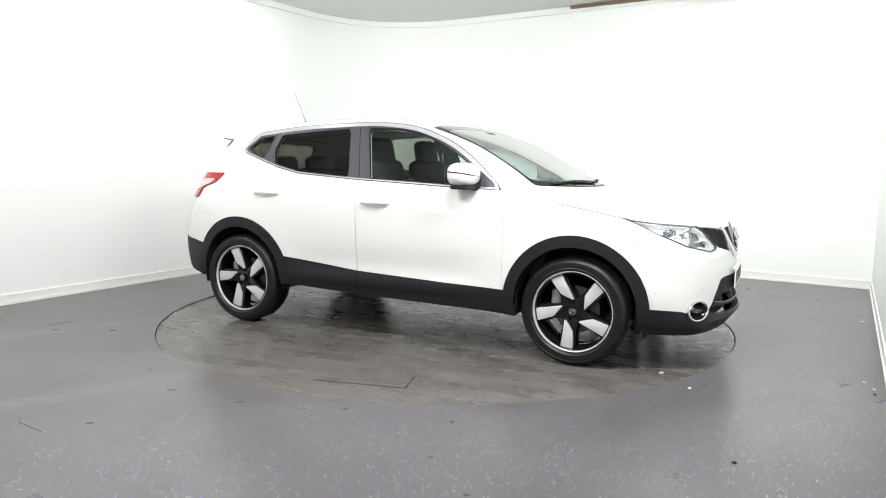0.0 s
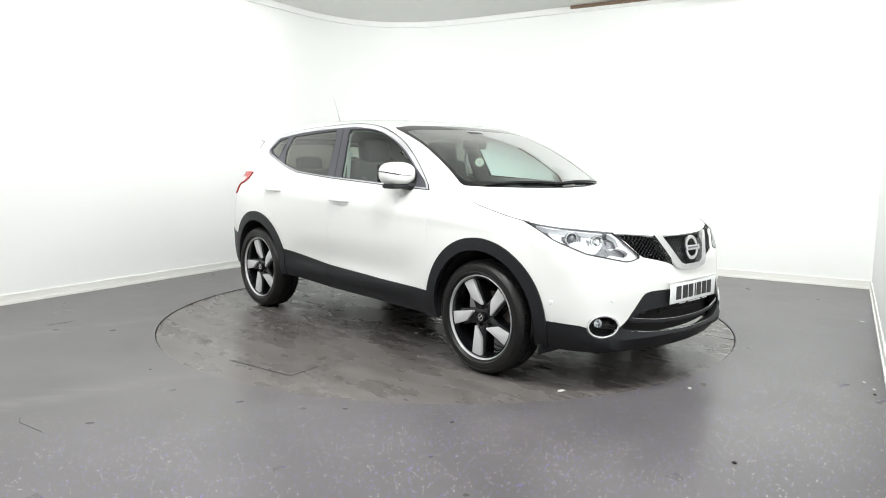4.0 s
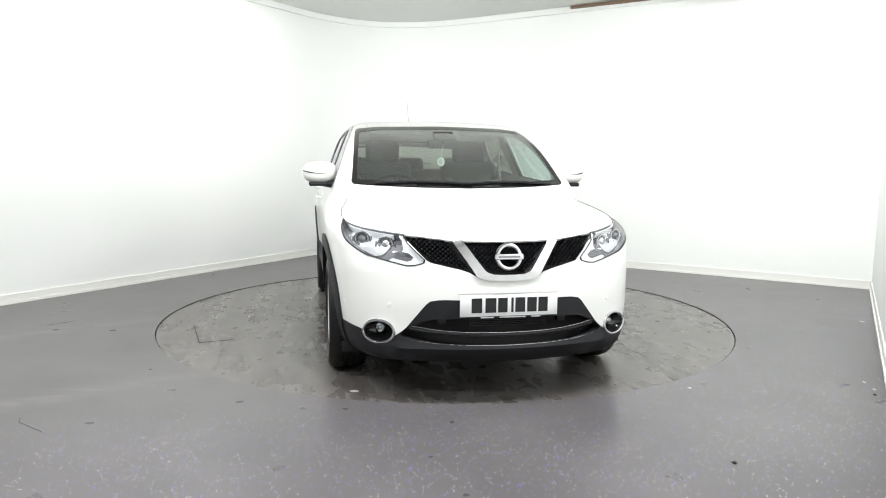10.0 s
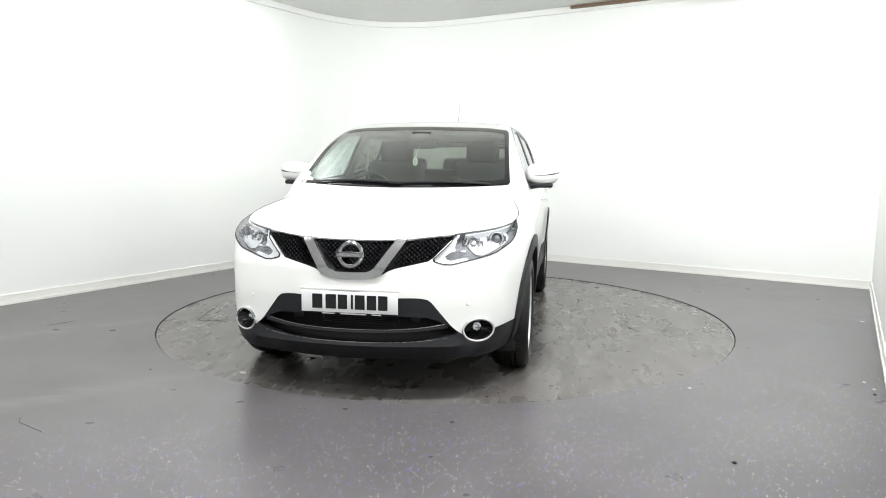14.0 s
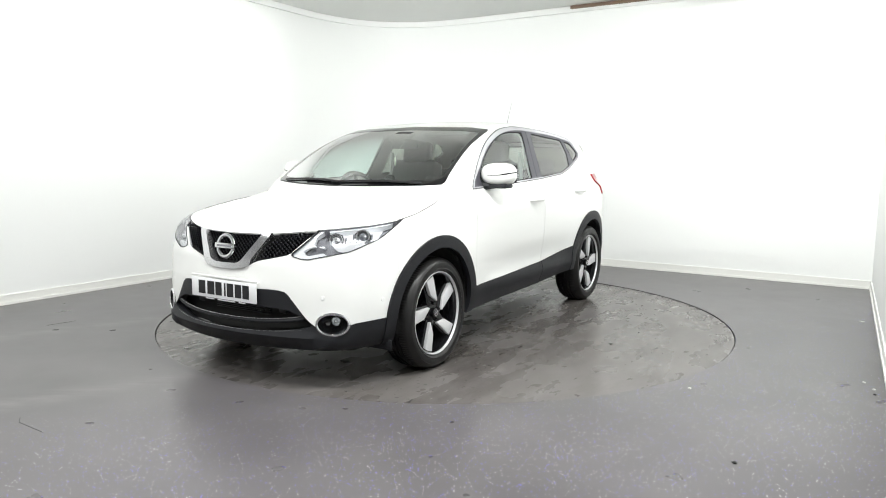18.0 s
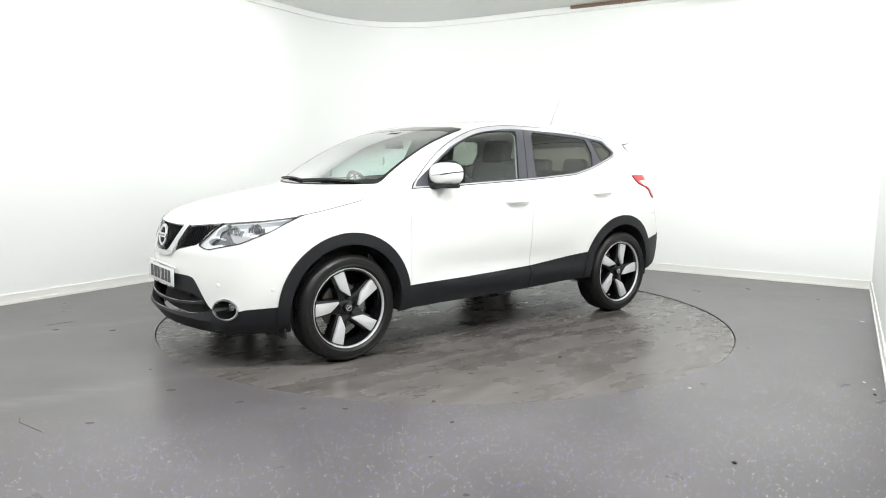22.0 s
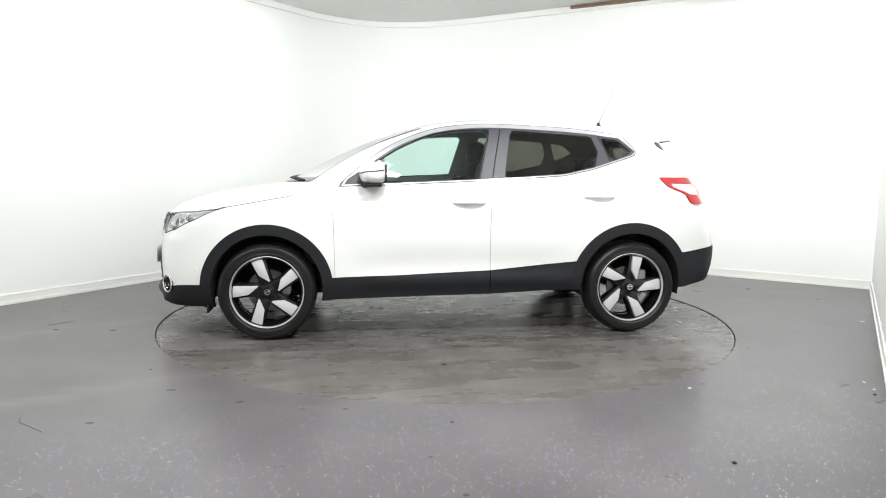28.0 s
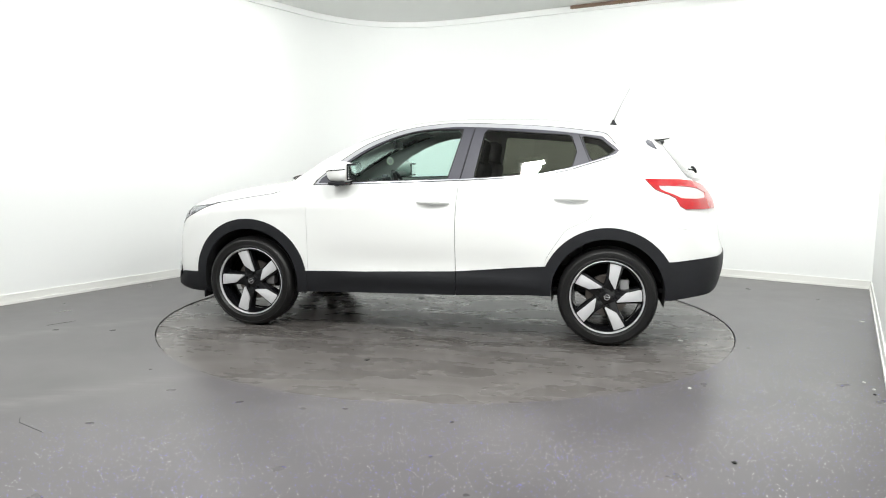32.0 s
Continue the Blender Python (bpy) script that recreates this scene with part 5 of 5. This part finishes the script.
    part("rear_wiper_arm", tube([(-1.967, 0.0, 1.21), (-1.935, 0.2, 1.23), (-1.905, 0.33, 1.235)], 0.008, 8), M["plastic"], car, "black rear wiper arm")
    # aerial
    part("aerial_base", lathe([(0.0, 0.035), (0.008, 0.033), (0.016, 0.012), (0.026, 0.0), (0.026, -0.03), (0, -0.03)], 20, "Z", (-1.345, 0, 1.562)), M["plastic"], car, "black aerial foot")
    part("aerial", tube([(-1.345, 0, 1.585), (-1.373, 0, 1.65), (-1.40, 0, 1.715), (-1.463, 0, 1.842)], [0.0060, 0.0040, 0.0022, 0.0018], 8), M["aerial"], car, "thin grey aerial rod")
    # wipers
    for y0, y1, z0 in ((0.60, -0.04, 1.116), (0.03, -0.58, 1.118)):
        t = np.linspace(0, 1, 15)
        yy = y0 + (y1 - y0) * t
        zz = z0 + 0.012 * np.sin(np.pi * t)
        xx = front_x(yy, zz) + 0.008
        part("wiper_blade", tube(list(zip(xx, yy, zz + 0.003)), 0.0065, 8), M["plastic"], car, "black wiper blade")
        part("wiper_arm", tube([(x + 0.012, y, z + 0.002) for x, y, z in zip(xx[:9], yy[:9], zz[:9])], 0.0045, 8), M["plastic"], car, "black wiper arm")
    # thin dark lines laid over the bonnet's side gaps, to draw their dark shut lines
    for s in (1, -1):
        line = onto_body(np.array([(x, s * y, float(np.interp(x, [1.06, 1.15, 1.33, 1.50, 1.60, 1.73], [1.055, 1.012, 0.974, 0.946, 0.931, 0.912]))) for x, y in HOOD_LINE]), 6)
        line = line + 0.0026 * field_slope(line)
        part("bonnet_seal", tube([tuple(p) for p in line], [0.0004, 0.0008, 0.0012] + [0.0018] * (len(line) - 3), 6), M["dash"], car, "thin dark seal beside the bonnet")
    # underside
    part("exhaust_box", lathe([(0.0, -0.3), (0.09, -0.29), (0.10, -0.25), (0.10, 0.25), (0.09, 0.29), (0, 0.3)], 20, "Y", (-1.75, 0.0, 0.33)), M["steel"], car, "grey exhaust box")
    part("rear_beam", box((0.10, 1.30, 0.09), (-1.32, 0, 0.33), 0.02), M["dark"], car)
    part("front_subframe", box((0.35, 1.10, 0.08), (1.30, 0, 0.29), 0.02), M["dark"], car)


def soft_block(size, at, bevel, turn=(0, 0, 0)):
    return box(size, at, bevel, 4, Euler([radians(a) for a in turn]).to_matrix().to_4x4())


def build_cabin(car):
    part("dashboard", slab([(1.08, 0.98), (0.95, 1.05), (0.78, 1.065), (0.64, 1.04), (0.57, 0.94), (0.62, 0.75), (0.78, 0.55), (1.08, 0.5)], 1.40,
                           Matrix(((1, 0, 0, 0), (0, 0, 1, -0.70), (0, 1, 0, 0), (0, 0, 0, 1))), 0.02), M["dash"], car, "charcoal dashboard")
    part("instrument_hood", soft_block((0.16, 0.36, 0.07), (0.66, -0.37, 1.075), 0.03), M["dash"], car, "instrument hood")
    part("centre_screen", soft_block((0.03, 0.24, 0.16), (0.59, 0.0, 0.96), 0.01, (0, -15, 0)), M["gloss_black"], car, "dark centre screen")
    tilt = Matrix.Translation((0.47, -0.37, 1.005)) @ Matrix.Rotation(radians(-64), 4, "Y") @ Matrix.Rotation(radians(90), 4, "Z")
    wheel = part("steering_wheel", ring_at(tilt, 0.178, 0.178, 0.016, 44, 10), M["dash"], car, "dark three-spoke steering wheel")
    for ang in (0, 180, 270):
        a = radians(ang)
        p, q = tilt @ Vector((0.05 * math.cos(a), 0.05 * math.sin(a), -0.015)), tilt @ Vector((0.17 * math.cos(a), 0.17 * math.sin(a), 0))
        part("wheel_spoke", tube([p, q], [0.022, 0.014], 8), M["dash"], wheel)
    part("wheel_boss", lathe([(0.0, 0.01), (0.05, 0.006), (0.065, -0.01), (0.065, -0.03), (0, -0.03)], 24, "Z"), M["dash"], wheel).matrix_basis = tilt
    for s in (1, -1):
        seat = part("front_seat", soft_block((0.50, 0.50, 0.17), (0.07, s * 0.37, 0.60), 0.06, (0, -6, 0)), M["cloth"], car, "charcoal cloth front seat")
        part("backrest", soft_block((0.15, 0.48, 0.72), (-0.275, s * 0.37, 0.915), 0.065, (0, -14, 0)), M["cloth"], seat)
        for b in (1, -1):
            part("bolster", soft_block((0.12, 0.09, 0.52), (-0.19, s * 0.37 + b * 0.21, 0.88), 0.04, (0, -14, 0)), M["cloth"], seat)
            part("headrest_post", tube([(-0.34, s * 0.37 + b * 0.06, 1.19), (-0.355, s * 0.37 + b * 0.06, 1.28)], 0.007, 8), M["satin"], seat, "bright headrest post")
        part("headrest", soft_block((0.11, 0.28, 0.21), (-0.355, s * 0.37, 1.325), 0.05, (0, -10, 0)), M["cloth"], seat)
        part("door_trim", soft_block((1.0, 0.05, 0.42), (0.25, s * 0.80, 0.86), 0.02), M["dash"], car, "charcoal door trim")
        part("door_trim", soft_block((0.80, 0.05, 0.42), (-0.75, s * 0.80, 0.88), 0.02), M["dash"], car, "charcoal door trim")
        part("seat_belt", tube([(-0.33, s * 0.63, 1.33), (-0.33, s * 0.66, 0.9), (-0.28, s * 0.67, 0.6)], 0.016, 6), M["trim_grey"], car, "grey seat belt")
        part("speaker_cover", soft_block((0.06, 0.02, 0.06), (0.72, s * 0.70, 1.10), 0.008), M["bezel"], car)
    bench = part("rear_seat", soft_block((0.48, 1.28, 0.18), (-0.83, 0, 0.62), 0.06, (0, -6, 0)), M["cloth"], car, "charcoal cloth rear bench")
    part("backrest", soft_block((0.16, 1.30, 0.62), (-1.13, 0, 0.88), 0.06, (0, -16, 0)), M["cloth"], bench)
    for y in (-0.42, 0.0, 0.42):
        part("headrest", soft_block((0.10, 0.25, 0.15), (-1.235, y, 1.215), 0.045, (0, -10, 0)), M["cloth"], bench)
    part("parcel_shelf", box((0.48, 1.22, 0.02), (-1.52, 0, 1.06), 0.006), M["dash"], car, "dark parcel shelf")
    part("cabin_floor", box((2.3, 1.4, 0.02), (-0.25, 0, 0.42), 0.004), M["dark"], car)
    part("rear_view_mirror", soft_block((0.025, 0.24, 0.065), (0.40, 0.0, 1.385), 0.012, (0, 12, 0)), M["dash"], car, "dark rear-view mirror")
    part("mirror_stalk", tube([(0.42, 0, 1.40), (0.46, 0, 1.44)], 0.016, 8), M["dash"], car)
    part("sensor_cover", soft_block((0.14, 0.16, 0.035), (0.43, 0.0, 1.443), 0.012, (0, 20, 0)), M["dash"], car, "dark sensor cover on the windscreen")
    hang = Matrix.Translation((0.48, -0.03, 1.256)) @ Matrix.Rotation(radians(-50), 4, "Z")
    tin = lathe([(0.0, 0.002), (0.026, 0.002), (0.028, 0.005), (0.032, 0.004), (0.033, 0.0), (0.032, -0.004), (0.028, -0.005), (0.026, -0.002), (0, -0.002)], 32, "X")
    bmesh.ops.transform(tin, matrix=hang, verts=tin.verts[:])
    fresh = part("air_freshener", tin, M["fresh"], car, "round pale air freshener hanging from the mirror")
    core = lathe([(0.0, 0.0045), (0.017, 0.0045), (0.018, 0.0), (0.017, -0.0045), (0, -0.0045)], 28, "X")
    bmesh.ops.transform(core, matrix=hang, verts=core.verts[:])
    part("freshener_centre", core, M["trim_grey"], fresh, "grey centre")
    part("freshener_cord", tube([(0.48, -0.03, 1.288), (0.44, -0.01, 1.36), (0.42, 0.0, 1.385)], 0.0015, 6), M["trim_grey"], fresh, "thin cord")
    for s in (1, -1):
        part("sun_visor", soft_block((0.15, 0.38, 0.018), (0.28, s * 0.34, 1.475), 0.007, (0, 14, 0)), M["visor"], car, "pale grey sun visor")


CAR = build_car()
build_front(CAR)
build_lamps(CAR)
build_fittings(CAR)
build_cabin(CAR)


# ---- what moves: the turntable and the car on it ----
SINK = 0.006       # the disc lies a little below the floor
TURN = (-25.968, -5.14778, -0.016068, 0.0004798)
CAR_OFF = (-0.0353, 0.1162)


def turn_at(t):
    """Degrees by which the turntable has turned."""
    return TURN[0] + TURN[1] * t + TURN[2] * t * t + TURN[3] * t ** 3


def motions():
    off = Vector((CAR_OFF[0], CAR_OFF[1], 0))
    steps = [2.0 * k for k in range(17)]
    walk(TURNTABLE, [(t, pose(0, 0, -SINK, 0, 0, turn_at(t))) for t in steps])
    rows = []
    for t in steps:
        spin = Matrix.Rotation(radians(turn_at(t)), 4, "Z")
        rows.append((t, Matrix.Translation((0, 0, -SINK)) @ spin @ Matrix.Translation(-off)))
    walk(CAR, rows)


motions()
